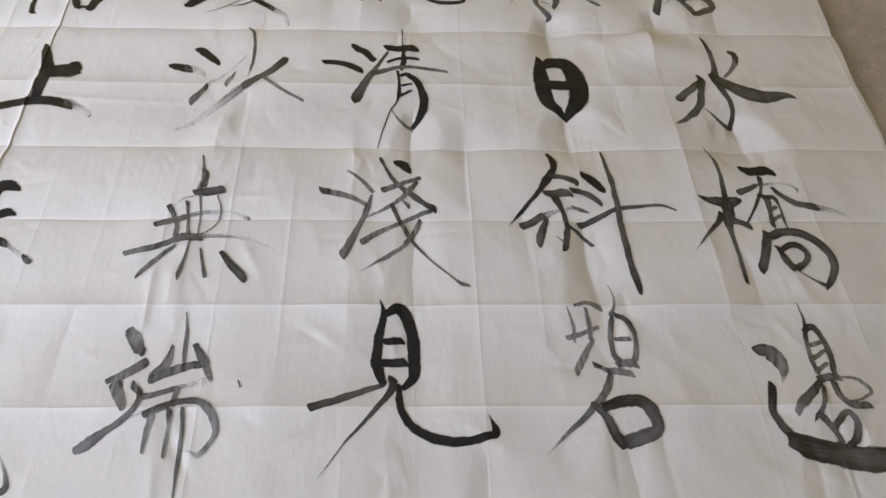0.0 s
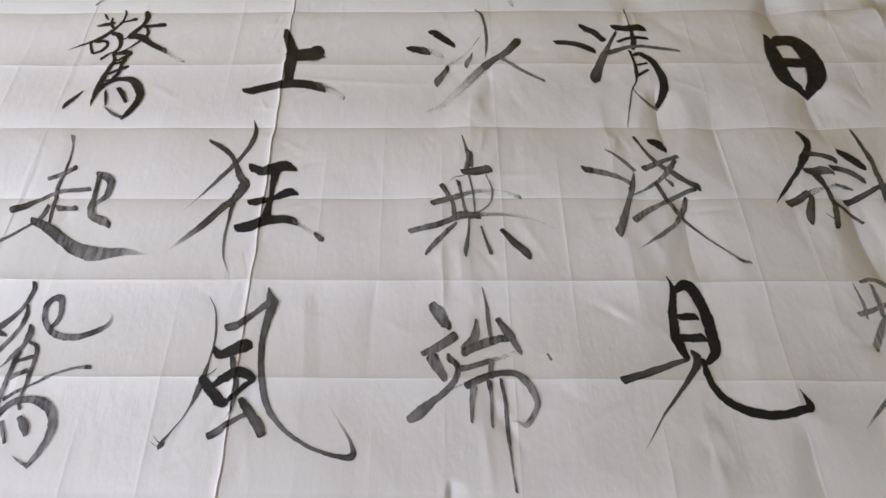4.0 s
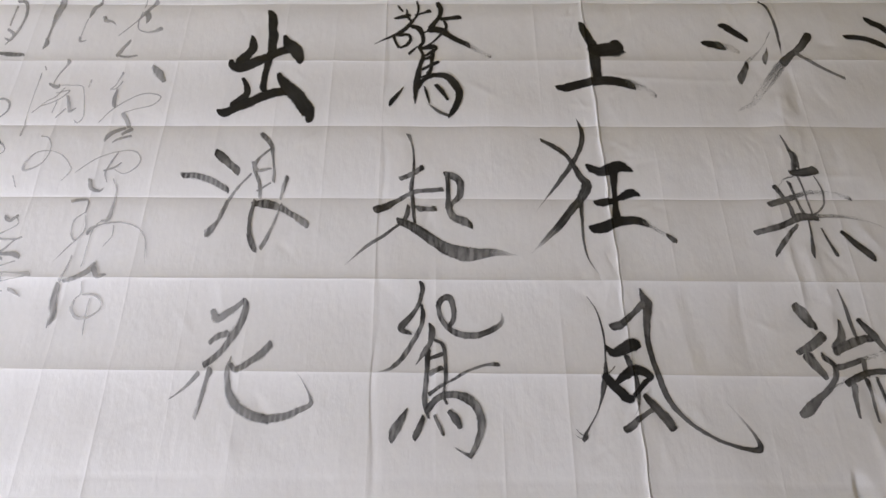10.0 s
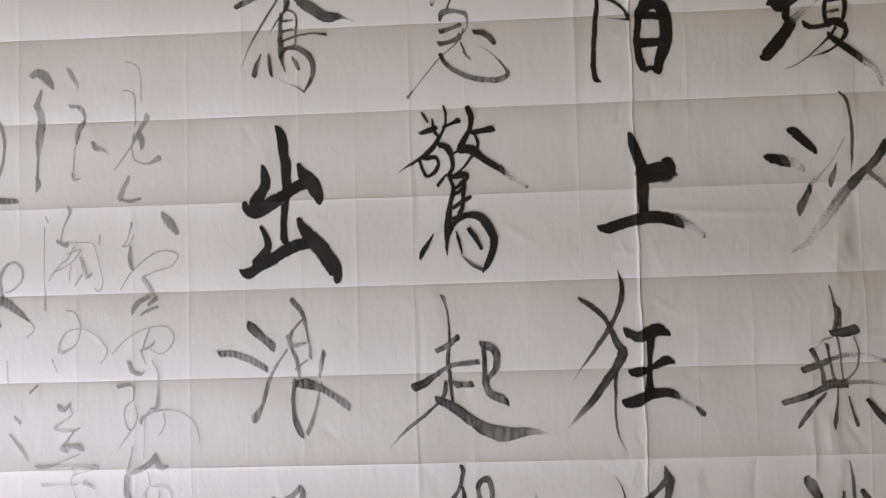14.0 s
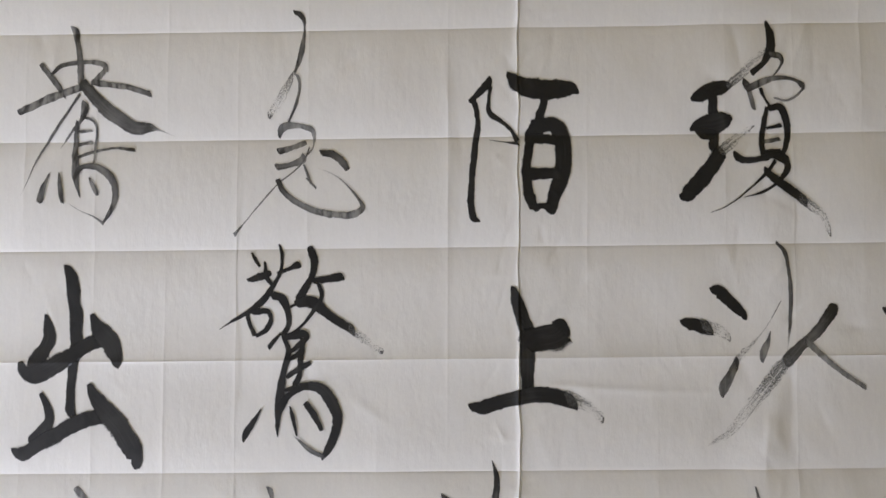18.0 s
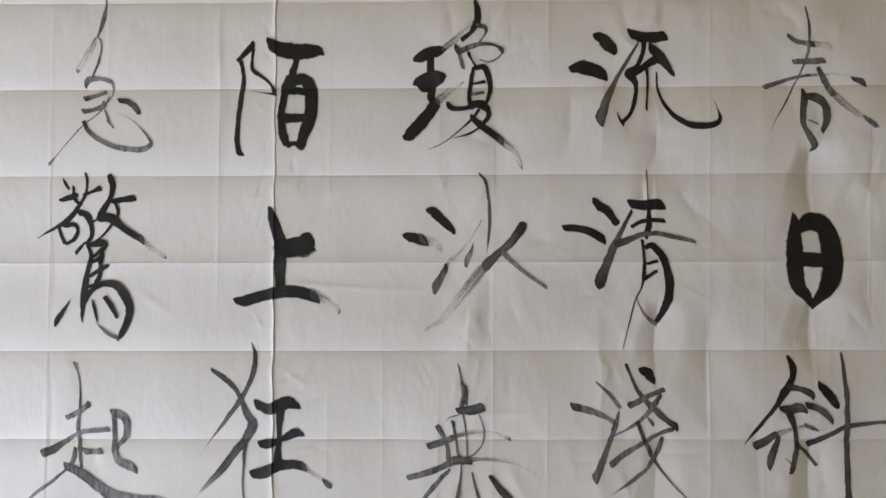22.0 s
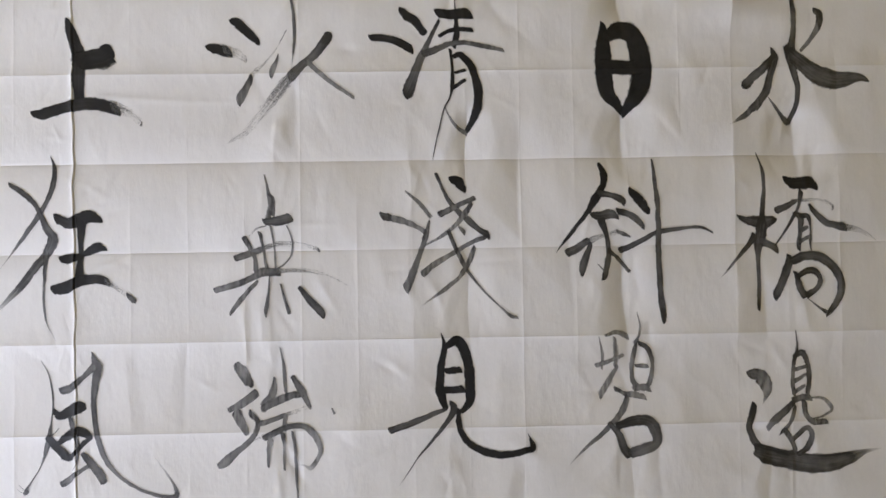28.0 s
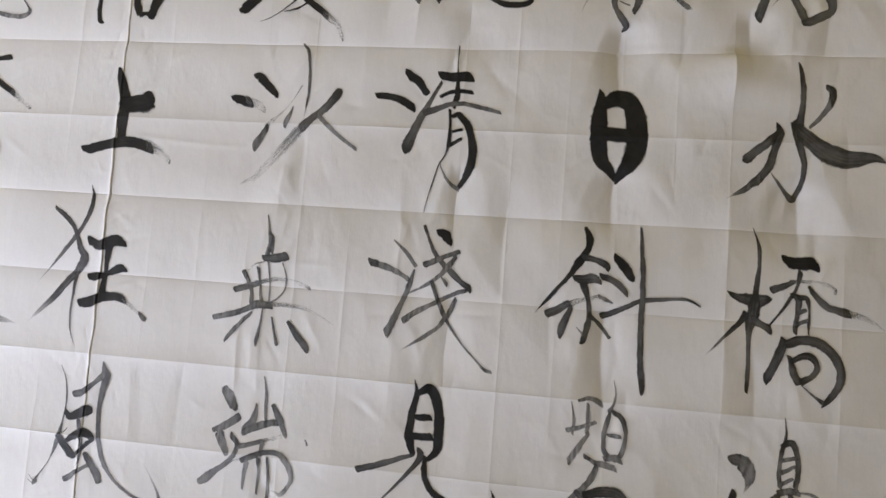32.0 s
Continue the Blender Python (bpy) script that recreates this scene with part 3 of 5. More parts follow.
brush(CH_yang, "h", (-19, 11, 4.2), (-8, 8, 5.0), (-1, -3, 5.0), (-2, -28, 5.0), (-2, -49, 5.0), (-4, -60, 4.2))
brush(CH_yang, "h", (-26, -10, 5.0), (-8, -8, 5.0))
brush(CH_yang, "h", (-29, -30, 6.7), (-8, -25, 6.7))
brush(CH_yang, "h", (-26, -49, 5.0), (-13, -43, 5.9), (12, -36, 5.0), (32, -33, 5.0), (56, -35, 5.9))
brush(CH_yang, "h", (-31, -80, 6.7), (-23, -66, 8.3), (-11, -62, 8.3), (6, -64, 10.0), (23, -77, 11.7), (31, -95, 10.8), (30, -116, 8.3), (23, -133, 6.7), (15, -146, 4.2))
brush(CH_yang, "m", (15, -147, 5.8), (1, -137, 3.3), (-21, -128, 1.7), (-39, -117, 0.8))
brush(CH_yang, "h", (-67, -74, 3.3), (-74, -93, 7.5), (-79, -114, 10.0), (-79, -119, 3.3))
brush(CH_yang, "h", (-53, -73, 3.3), (-50, -97, 7.5), (-46, -117, 5.0))
brush(CH_yang, "h", (-8, -79, 3.3), (-2, -91, 7.5), (5, -104, 5.8))
CH_ji = written("急", "g", -0.333, 0.177)
brush(CH_ji, "g", (-16, 169, 6.8), (-7, 166, 7.6), (-2, 158, 6.8), (-1, 146, 4.2), (-2, 122, 7.6), (-6, 100, 7.6), (-13, 77, 4.2))
brush(CH_ji, "~", (-13, 80, 3.4), (-24, 57, 10.9), (-36, 31, 13.4), (-50, 10, 6.7))
brush(CH_ji, "g", (-13, 75, 3.4), (-7, 70, 5.9), (-5, 53, 5.0), (-10, 28, 5.0), (-21, 1, 4.2))
brush(CH_ji, "g", (-34, -19, 6.7), (-27, -6, 10.9), (-6, -2, 8.4), (13, -7, 8.4), (18, -15, 6.7), (17, -35, 3.4), (4, -52, 3.4))
brush(CH_ji, "g", (-33, -42, 10.9), (-18, -38, 9.3), (5, -28, 8.4))
brush(CH_ji, "g", (-35, -66, 10.1), (-17, -63, 7.6), (1, -55, 11.8), (4, -48, 7.6))
brush(CH_ji, "g", (12, -35, 2.5), (4, -56, 3.4), (-12, -74, 3.4), (-32, -91, 3.3), (-61, -125, 3.3), (-81, -151, 3.3), (-95, -169, 5.8))
brush(CH_ji, "g", (-33, -86, 7.5), (-24, -103, 7.5), (-2, -120, 8.4), (27, -132, 9.2), (56, -136, 10.1), (81, -134, 10.1), (94, -124, 8.4), (89, -113, 5.9), (72, -93, 3.4), (51, -76, 2.5), (25, -66, 0.8))
brush(CH_ji, "d", (31, -43, 10.1), (47, -45, 11.8), (63, -57, 12.6), (70, -66, 8.4))
brush(CH_ji, "g", (5, -62, 4.2), (11, -77, 5.0), (17, -90, 4.2))
brush(CH_ji, "g", (9, -82, 2.5), (24, -96, 4.2))
CH_mo = written("陌", "k", 0.000, 0.148)
brush(CH_mo, "k", (-52, 106, 6.8), (-54, 98, 11.8), (-65, 85, 10.1), (-81, 70, 7.6))
brush(CH_mo, "k", (-77, 72, 10.1), (-71, 55, 8.4), (-69, 30, 10.2), (-72, 0, 10.1), (-75, -30, 10.1), (-77, -64, 10.1), (-76, -93, 10.1), (-72, -107, 10.1), (-63, -111, 4.2))
brush(CH_mo, "k", (-51, 93, 6.8), (-53, 72, 5.9), (-53, 55, 8.4), (-47, 49, 8.4), (-31, 39, 6.8), (-18, 27, 5.9), (-9, 13, 8.5))
brush(CH_mo, "k", (-7, 7, 5.9), (-22, 9, 4.2), (-50, 12, 0.8))
brush(CH_mo, "k", (-25, 110, 10.1), (-13, 100, 23.6), (6, 92, 30.4), (31, 90, 32.1), (57, 92, 28.8), (74, 93, 18.6), (82, 89, 6.8))
brush(CH_mo, "k", (31, 76, 13.5), (28, 62, 11.8), (24, 47, 15.2))
brush(CH_mo, "k", (24, 41, 20.3), (14, 24, 20.3), (9, 2, 15.2), (6, -28, 13.5), (7, -54, 15.1), (12, -75, 16.8), (17, -87, 15.1))
brush(CH_mo, "k", (20, 34, 22.0), (45, 37, 23.7), (59, 17, 25.5), (62, -9, 25.4), (60, -35, 25.3), (52, -61, 21.9), (44, -86, 18.5), (43, -93, 11.8))
brush(CH_mo, "k", (12, 15, 15.2), (33, 17, 15.3), (50, 13, 15.3))
brush(CH_mo, "k", (12, -38, 20.2), (38, -37, 16.9), (59, -39, 18.6))
brush(CH_mo, "k", (19, -90, 11.8), (32, -86, 8.4), (43, -91, 13.5))
CH_qiong = written("瓊", "k", 0.356, 0.190)
brush(CH_qiong, "k", (-100, 40, 8.5), (-90, 45, 20.4), (-69, 54, 23.8), (-52, 61, 20.4), (-44, 63, 10.2))
brush(CH_qiong, "~", (-45, 63, 11.9), (-18, 87, 15.3), (8, 111, 17.0), (18, 120, 10.2))
brush(CH_qiong, "k", (13, 164, 5.1), (19, 147, 12.0), (20, 127, 15.3), (15, 111, 11.9), (7, 97, 8.5), (-9, 83, 10.2))
brush(CH_qiong, "k", (-70, 47, 17.0), (-68, 26, 15.3), (-65, 6, 18.7), (-64, -15, 15.3), (-67, -37, 13.6))
brush(CH_qiong, "k", (-100, -6, 6.8), (-88, 1, 20.4), (-67, 4, 32.4), (-50, 10, 27.2), (-42, 13, 11.9))
brush(CH_qiong, "k", (-92, -8, 8.5), (-78, -13, 17.1), (-61, -11, 10.2))
brush(CH_qiong, "k", (-54, -41, 18.7), (-67, -59, 23.8), (-88, -85, 25.4), (-105, -105, 23.7), (-114, -110, 13.5))
brush(CH_qiong, "~", (-54, -37, 15.3), (-35, -21, 15.4), (-18, -8, 10.3), (-4, 2, 3.4))
brush(CH_qiong, "g", (-22, 72, 5.1), (-19, 64, 11.9), (-13, 53, 8.5), (-6, 28, 6.8))
brush(CH_qiong, "g", (20, 112, 10.2), (34, 109, 8.5), (36, 97, 5.1), (25, 80, 4.3), (13, 67, 4.3))
brush(CH_qiong, "g", (-16, 57, 10.2), (-1, 65, 11.9), (21, 74, 8.5), (43, 76, 6.8), (60, 72, 6.0), (70, 64, 10.2))
brush(CH_qiong, "g", (71, 61, 5.1), (60, 49, 4.3), (44, 42, 4.3), (26, 45, 3.4))
brush(CH_qiong, "k", (4, 58, 6.8), (10, 45, 5.1), (18, 33, 5.1))
brush(CH_qiong, "k", (14, 29, 6.8), (11, 8, 8.5), (8, -18, 8.5), (9, -36, 8.5), (15, -48, 11.9))
brush(CH_qiong, "k", (18, 29, 8.5), (34, 32, 11.9), (43, 17, 11.9), (48, -4, 10.3), (45, -26, 8.5), (37, -44, 8.5))
brush(CH_qiong, "k", (16, -1, 5.1), (37, 4, 6.8))
brush(CH_qiong, "g", (11, -22, 6.8), (35, -17, 6.8))
brush(CH_qiong, "k", (15, -37, 6.8), (36, -35, 6.8))
brush(CH_qiong, "k", (-33, -45, 13.6), (-20, -51, 10.2), (2, -49, 8.5), (23, -42, 11.9), (40, -48, 13.6))
brush(CH_qiong, "k", (44, -43, 8.5), (46, -61, 10.2), (40, -73, 8.5), (26, -88, 5.1), (6, -100, 5.1), (-20, -108, 1.7))
brush(CH_qiong, "k", (27, -52, 6.8), (14, -70, 6.8), (-3, -87, 4.2), (-28, -109, 3.4), (-50, -124, 2.5), (-70, -132, 0.8))
brush(CH_qiong, "k", (12, -66, 10.2), (31, -82, 13.6), (57, -99, 13.6), (74, -112, 12.7))
brush(CH_qiong, "~", (68, -107, 13.6), (82, -119, 13.6), (100, -132, 11.9), (107, -148, 10.2), (113, -164, 2.6))
CH_chu = written("出", "k", -0.651, -0.190)
brush(CH_chu, "k", (-21, 144, 11.6), (-16, 128, 18.3), (-10, 94, 19.9), (-7, 61, 19.9), (-5, 28, 19.9), (-7, 4, 14.9), (-10, -30, 13.2), (-10, -62, 13.2), (-7, -75, 11.6))
brush(CH_chu, "k", (-50, 72, 6.6), (-46, 56, 14.9), (-45, 36, 19.9), (-55, 15, 23.2), (-67, -6, 24.8))
brush(CH_chu, "k", (-84, 2, 8.3), (-78, -10, 18.2), (-62, -15, 28.1), (-41, -5, 26.5), (-13, 12, 24.8), (10, 29, 21.6), (30, 37, 19.9))
brush(CH_chu, "k", (17, 74, 8.3), (24, 58, 19.9), (34, 46, 29.9), (46, 31, 28.2), (53, 13, 21.6), (54, 1, 11.6))
brush(CH_chu, "k", (-53, -43, 6.6), (-44, -59, 11.6), (-39, -79, 14.9), (-47, -96, 18.2), (-63, -113, 18.2))
brush(CH_chu, "k", (-88, -130, 13.2), (-75, -131, 19.8), (-46, -112, 21.5), (-14, -94, 23.1), (14, -80, 23.2), (38, -74, 21.5))
brush(CH_chu, "k", (17, -29, 8.3), (24, -44, 18.2), (42, -66, 28.2), (64, -90, 29.8), (81, -118, 29.8), (88, -137, 23.2), (86, -145, 11.6))
CH_jing = written("驚", "k", -0.325, -0.163)
brush(CH_jing, "k", (-77, 144, 5.0), (-72, 135, 6.7), (-65, 125, 5.0))
brush(CH_jing, "k", (-81, 104, 6.7), (-66, 108, 11.7), (-50, 115, 10.0))
brush(CH_jing, "k", (-57, 131, 5.0), (-55, 111, 6.7), (-45, 97, 6.7))
brush(CH_jing, "k", (-36, 157, 5.0), (-32, 140, 5.9), (-33, 119, 5.9), (-40, 103, 6.7), (-53, 81, 10.0), (-69, 64, 10.0), (-83, 54, 8.4), (-102, 43, 5.0), (-121, 30, 1.7))
brush(CH_jing, "k", (-37, 115, 6.7), (-21, 122, 6.7), (-7, 128, 11.7))
brush(CH_jing, "k", (-45, 82, 11.7), (-31, 78, 13.4), (-22, 61, 10.0), (-19, 40, 8.4), (-27, 24, 8.4))
brush(CH_jing, "k", (-82, 56, 6.7), (-77, 39, 6.7), (-69, 23, 7.5))
brush(CH_jing, "k", (-73, 56, 8.4), (-53, 58, 8.4), (-46, 48, 6.7), (-52, 31, 8.4), (-66, 21, 6.7))
brush(CH_jing, "k", (-31, 25, 5.0), (-41, 13, 6.7), (-47, 5, 7.5))
brush(CH_jing, "k", (9, 153, 11.8), (16, 137, 11.7), (13, 112, 10.0), (1, 87, 11.7), (-5, 74, 15.0))
brush(CH_jing, "k", (17, 104, 10.0), (38, 108, 11.7), (57, 112, 13.4))
brush(CH_jing, "k", (-7, 70, 11.7), (14, 74, 20.1), (35, 58, 15.1), (60, 42, 11.7), (77, 32, 11.7))
brush(CH_jing, "~", (73, 34, 12.6), (99, 16, 11.7), (118, 3, 8.4), (121, -1, 3.3))
brush(CH_jing, "k", (24, 100, 6.7), (28, 79, 6.7), (10, 49, 5.8), (-6, 32, 5.0), (-24, 22, 4.2))
brush(CH_jing, "k", (-19, 64, 5.0), (-9, 70, 5.0))
brush(CH_jing, "k", (-27, 25, 8.4), (-18, -1, 8.3), (-23, -26, 8.3), (-27, -51, 11.7), (-30, -84, 11.7), (-31, -109, 8.3), (-30, -126, 3.3))
brush(CH_jing, "k", (-22, 20, 8.3), (2, 26, 15.0), (8, 19, 8.3), (-5, 7, 8.3), (-15, -1, 6.7))
brush(CH_jing, "k", (3, 16, 8.3), (0, -9, 8.3), (-1, -34, 8.3), (-8, -51, 8.3))
brush(CH_jing, "k", (-17, -13, 6.7), (3, 1, 10.0))
brush(CH_jing, "k", (-19, -38, 6.7), (-3, -27, 8.3), (14, -17, 8.3))
brush(CH_jing, "k", (-21, -58, 6.7), (-4, -51, 6.7))
brush(CH_jing, "k", (-28, -84, 11.7), (-16, -66, 10.0), (4, -52, 11.7), (29, -54, 15.0), (46, -71, 16.7), (57, -95, 15.0), (54, -120, 13.3), (46, -141, 11.7), (36, -158, 5.0))
brush(CH_jing, "d", (37, -154, 6.7), (19, -146, 6.7), (2, -132, 4.2), (-8, -123, 1.7))
brush(CH_jing, "k", (-56, -86, 3.3), (-67, -106, 8.3), (-77, -122, 10.0), (-81, -133, 5.0))
brush(CH_jing, "k", (-13, -82, 4.2), (-8, -100, 6.7), (-2, -124, 4.2))
brush(CH_jing, "k", (10, -77, 8.3), (22, -92, 10.0), (34, -115, 6.7))
CH_shang = written("上", "k", 0.029, -0.159)
brush(CH_shang, "k", (-39, 97, 8.4), (-35, 81, 16.8), (-26, 56, 21.8), (-19, 35, 23.5), (-17, 2, 23.4), (-16, -32, 21.8), (-15, -57, 18.4))
brush(CH_shang, "k", (-12, 18, 36.9), (9, 23, 38.6), (26, 27, 40.4), (38, 36, 30.3), (44, 34, 13.5))
brush(CH_shang, "k", (-99, -82, 11.7), (-78, -81, 21.8), (-53, -72, 21.8), (-24, -65, 23.4), (2, -61, 23.5), (27, -64, 23.5), (53, -71, 21.8))
brush(CH_shang, "~", (47, -66, 22.7), (74, -76, 16.8), (91, -90, 13.4), (98, -97, 8.4))
CH_sha = written("沙", "d", 0.384, -0.138)
brush(CH_sha, "k", (-94, 78, 10.2), (-83, 77, 20.3), (-66, 62, 18.6), (-48, 44, 13.6), (-45, 37, 6.8))
brush(CH_sha, "k", (-138, 28, 10.1), (-125, 27, 20.3), (-99, 23, 20.3))
brush(CH_sha, "~", (-104, 24, 20.3), (-82, 18, 18.6), (-67, 9, 11.9))
brush(CH_sha, "~", (10, 64, 1.7), (-14, 21, 3.4), (-40, -9, 8.5), (-57, -26, 11.8))
brush(CH_sha, "g", (-55, -26, 10.1), (-65, -48, 13.5), (-75, -66, 16.9), (-78, -78, 8.4))
brush(CH_sha, "g", (-5, 19, 2.5), (-10, -0, 8.5), (-16, -13, 11.8), (-18, -26, 6.8))
brush(CH_sha, "d", (3, 153, 5.1), (14, 140, 6.8), (21, 110, 5.9), (25, 72, 6.8), (24, 30, 5.1), (20, -10, 2.5))
brush(CH_sha, "d", (86, 60, 10.2), (87, 52, 18.6), (66, 22, 16.9), (44, 1, 16.9), (19, -25, 20.3))
brush(CH_sha, "~", (22, -21, 18.6), (-10, -63, 19.8), (-40, -102, 18.0), (-65, -131, 13.5), (-98, -153, 2.5))
brush(CH_sha, "g", (49, 7, 10.2), (65, -9, 8.5), (87, -28, 8.5), (109, -44, 7.6), (138, -62, 6.8))
CH_liu = written("流", "k", 0.706, 0.208)
brush(CH_liu, "k", (-101, 79, 13.5), (-88, 76, 24.7), (-71, 62, 24.7), (-62, 49, 11.3))
brush(CH_liu, "k", (-146, 15, 15.7), (-126, 19, 26.9), (-98, 14, 27.0), (-80, 6, 20.2))
brush(CH_liu, "d", (-17, 71, 4.5), (-36, 38, 6.7), (-58, -1, 9.0), (-74, -36, 15.7), (-84, -65, 20.2), (-90, -84, 22.4))
brush(CH_liu, "k", (-32, 88, 18.0), (-9, 82, 20.3), (14, 83, 22.5), (34, 86, 20.3))
brush(CH_liu, "k", (-5, 73, 9.0), (-8, 50, 9.0), (-19, 25, 9.0), (-34, 11, 18.0), (-24, -0, 15.8), (-18, -16, 9.0), (-22, -45, 9.0), (-30, -68, 7.9), (-43, -85, 6.8))
brush(CH_liu, "k", (-43, -87, 9.0), (-50, -80, 5.6), (-56, -66, 2.3))
brush(CH_liu, "k", (-30, 7, 15.8), (-8, 22, 13.5), (15, 38, 15.8), (32, 41, 15.8))
brush(CH_liu, "k", (7, 62, 18.0), (23, 49, 20.3), (40, 30, 15.8), (56, 10, 5.6))
brush(CH_liu, "k", (1, 23, 6.8), (5, -5, 5.6), (3, -39, 5.6), (3, -59, 5.6))
brush(CH_liu, "k", (21, 16, 3.4), (25, -15, 5.6), (36, -43, 6.8), (57, -68, 10.2), (85, -84, 12.4), (114, -87, 13.5), (136, -83, 12.4), (146, -72, 9.0), (141, -52, 3.4), (134, -35, 1.1))
CH_chun = written("春", "g", 1.054, 0.222)
brush(CH_chun, "g", (-37, 141, 3.4), (-30, 104, 5.7), (-29, 65, 5.7), (-34, 36, 5.7), (-47, 2, 4.5), (-69, -44, 4.5), (-93, -86, 3.4), (-102, -110, 1.1))
brush(CH_chun, "g", (-70, 81, 9.1), (-50, 70, 11.3), (-21, 66, 11.4))
brush(CH_chun, "~", (-27, 67, 12.5), (-4, 65, 12.5), (13, 62, 13.6))
brush(CH_chun, "g", (-58, 31, 9.1), (-32, 32, 11.4), (1, 35, 11.4))
brush(CH_chun, "g", (-113, -20, 9.1), (-92, -12, 9.1), (-59, -1, 6.8), (-25, 6, 5.7))
brush(CH_chun, "~", (-31, 5, 6.8), (21, 10, 5.7), (56, 5, 6.8), (79, -5, 9.1))
brush(CH_chun, "g", (-9, 20, 9.1), (5, -2, 11.4), (22, -30, 13.7))
brush(CH_chun, "~", (20, -27, 13.7), (51, -54, 13.6), (85, -77, 9.1), (114, -92, 1.1))
brush(CH_chun, "d", (-37, -22, 6.8), (-35, -43, 13.6), (-38, -72, 13.6), (-36, -94, 11.4), (-22, -115, 13.7), (-11, -132, 11.4), (-18, -141, 4.6))
brush(CH_chun, "d", (-33, -37, 11.4), (-12, -37, 18.2), (5, -53, 15.9), (9, -80, 16.0), (1, -103, 9.1))
brush(CH_chun, "g", (-28, -82, 3.4), (-8, -90, 4.6))
brush(CH_chun, "d", (58, 3, 5.7), (77, -4, 11.4), (87, -12, 4.6))
brush(CH_chun, "g", (82, -73, 5.7), (102, -87, 10.2), (114, -93, 2.3))
CH_luo = written("洛", "d", 1.377, 0.245)
brush(CH_luo, "k", (-95, 80, 13.7), (-77, 69, 25.2), (-60, 46, 22.9), (-45, 26, 16.0))
brush(CH_luo, "k", (-146, 26, 13.7), (-123, 24, 20.6), (-93, 9, 22.9), (-63, -8, 25.2), (-57, -19, 11.5))
brush(CH_luo, "d", (1, 60, 2.3), (-25, 25, 4.6), (-40, -10, 6.9), (-54, -39, 11.5), (-67, -74, 16.0), (-76, -102, 18.3), (-82, -124, 18.4))
brush(CH_luo, "d", (18, 133, 6.9), (19, 107, 8.0), (13, 72, 8.0), (4, 42, 11.5), (-9, 13, 13.7))
brush(CH_luo, "d", (9, 54, 11.5), (24, 51, 11.5), (26, 38, 11.5), (19, 14, 11.5), (12, -8, 10.3))
brush(CH_luo, "d", (-30, 7, 9.2), (-12, 4, 18.3), (7, -14, 27.5), (37, -24, 27.6), (71, -32, 29.9), (100, -38, 23.0), (120, -37, 9.2), (146, -39, 2.3))
brush(CH_luo, "d", (-5, -32, 9.2), (-21, -56, 5.7), (-41, -79, 3.4), (-61, -104, 1.1))
brush(CH_luo, "d", (-35, -70, 9.1), (-18, -85, 13.7), (-5, -107, 16.0), (4, -126, 16.0))
brush(CH_luo, "d", (-14, -81, 13.7), (11, -69, 18.3), (35, -68, 20.6), (51, -82, 18.3), (53, -105, 16.0), (36, -117, 18.3), (14, -129, 18.3), (2, -133, 13.8))
CH_qing = written("清", "k", 0.681, -0.143)
brush(CH_qing, "k", (-72, 112, 11.2), (-61, 104, 17.9), (-44, 93, 15.7), (-25, 71, 15.7))
brush(CH_qing, "k", (-127, 58, 13.4), (-105, 58, 15.7), (-76, 52, 15.7), (-50, 39, 17.9))
brush(CH_qing, "d", (3, 95, 6.7), (-15, 57, 9.0), (-31, 23, 15.7), (-44, -11, 17.9), (-55, -39, 24.6), (-60, -48, 20.1))
brush(CH_qing, "k", (32, 175, 3.4), (33, 131, 2.2), (35, 109, 5.6), (37, 70, 11.2), (31, 47, 11.2))
brush(CH_qing, "k", (1, 108, 18.0), (29, 107, 20.2), (60, 109, 22.5))
brush(CH_qing, "k", (4, 65, 9.0), (30, 77, 9.0), (67, 78, 9.0))
brush(CH_qing, "d", (-25, 29, 15.7), (-3, 38, 13.5), (25, 50, 11.2), (58, 53, 9.0))
brush(CH_qing, "g", (53, 53, 9.0), (93, 46, 9.0), (127, 39, 7.9))
brush(CH_qing, "k", (25, 39, 6.7), (29, 8, 5.6), (29, -26, 7.8), (25, -54, 4.5), (13, -77, 3.4), (4, -116, 3.4), (-6, -161, 2.2), (-8, -175, 1.1))
brush(CH_qing, "k", (32, 25, 9.0), (45, 28, 13.5), (65, 8, 15.7), (77, -31, 17.9), (79, -59, 18.0), (71, -93, 15.8), (57, -117, 9.0))
brush(CH_qing, "g", (56, -122, 9.0), (37, -110, 6.7), (22, -88, 4.5), (14, -69, 3.4))
brush(CH_qing, "k", (35, -6, 6.7), (54, -1, 6.7))
brush(CH_qing, "k", (31, -35, 9.0), (54, -20, 6.7))
CH_ri = written("日", "k", 1.041, -0.135)
brush(CH_ri, "k", (-39, 93, 4.5), (-35, 75, 18.1), (-36, 29, 32.8), (-34, -16, 35.0), (-27, -50, 30.5), (-12, -67, 21.5), (3, -85, 11.3))
brush(CH_ri, "k", (-29, 63, 20.4), (-1, 77, 37.4), (25, 63, 37.4), (37, 20, 43.0), (39, -20, 40.8), (28, -52, 34.0), (15, -72, 22.6), (4, -92, 6.8))
brush(CH_ri, "k", (-29, 3, 28.2), (6, 2, 28.3), (29, 3, 28.3))
CH_kuang = written("狂", "d", -0.008, -0.490)
brush(CH_kuang, "d", (-29, 171, 2.2), (-22, 146, 8.7), (-24, 112, 9.7), (-35, 85, 8.6), (-52, 54, 9.7), (-72, 25, 7.5), (-96, -8, 4.3), (-119, -42, 1.1))
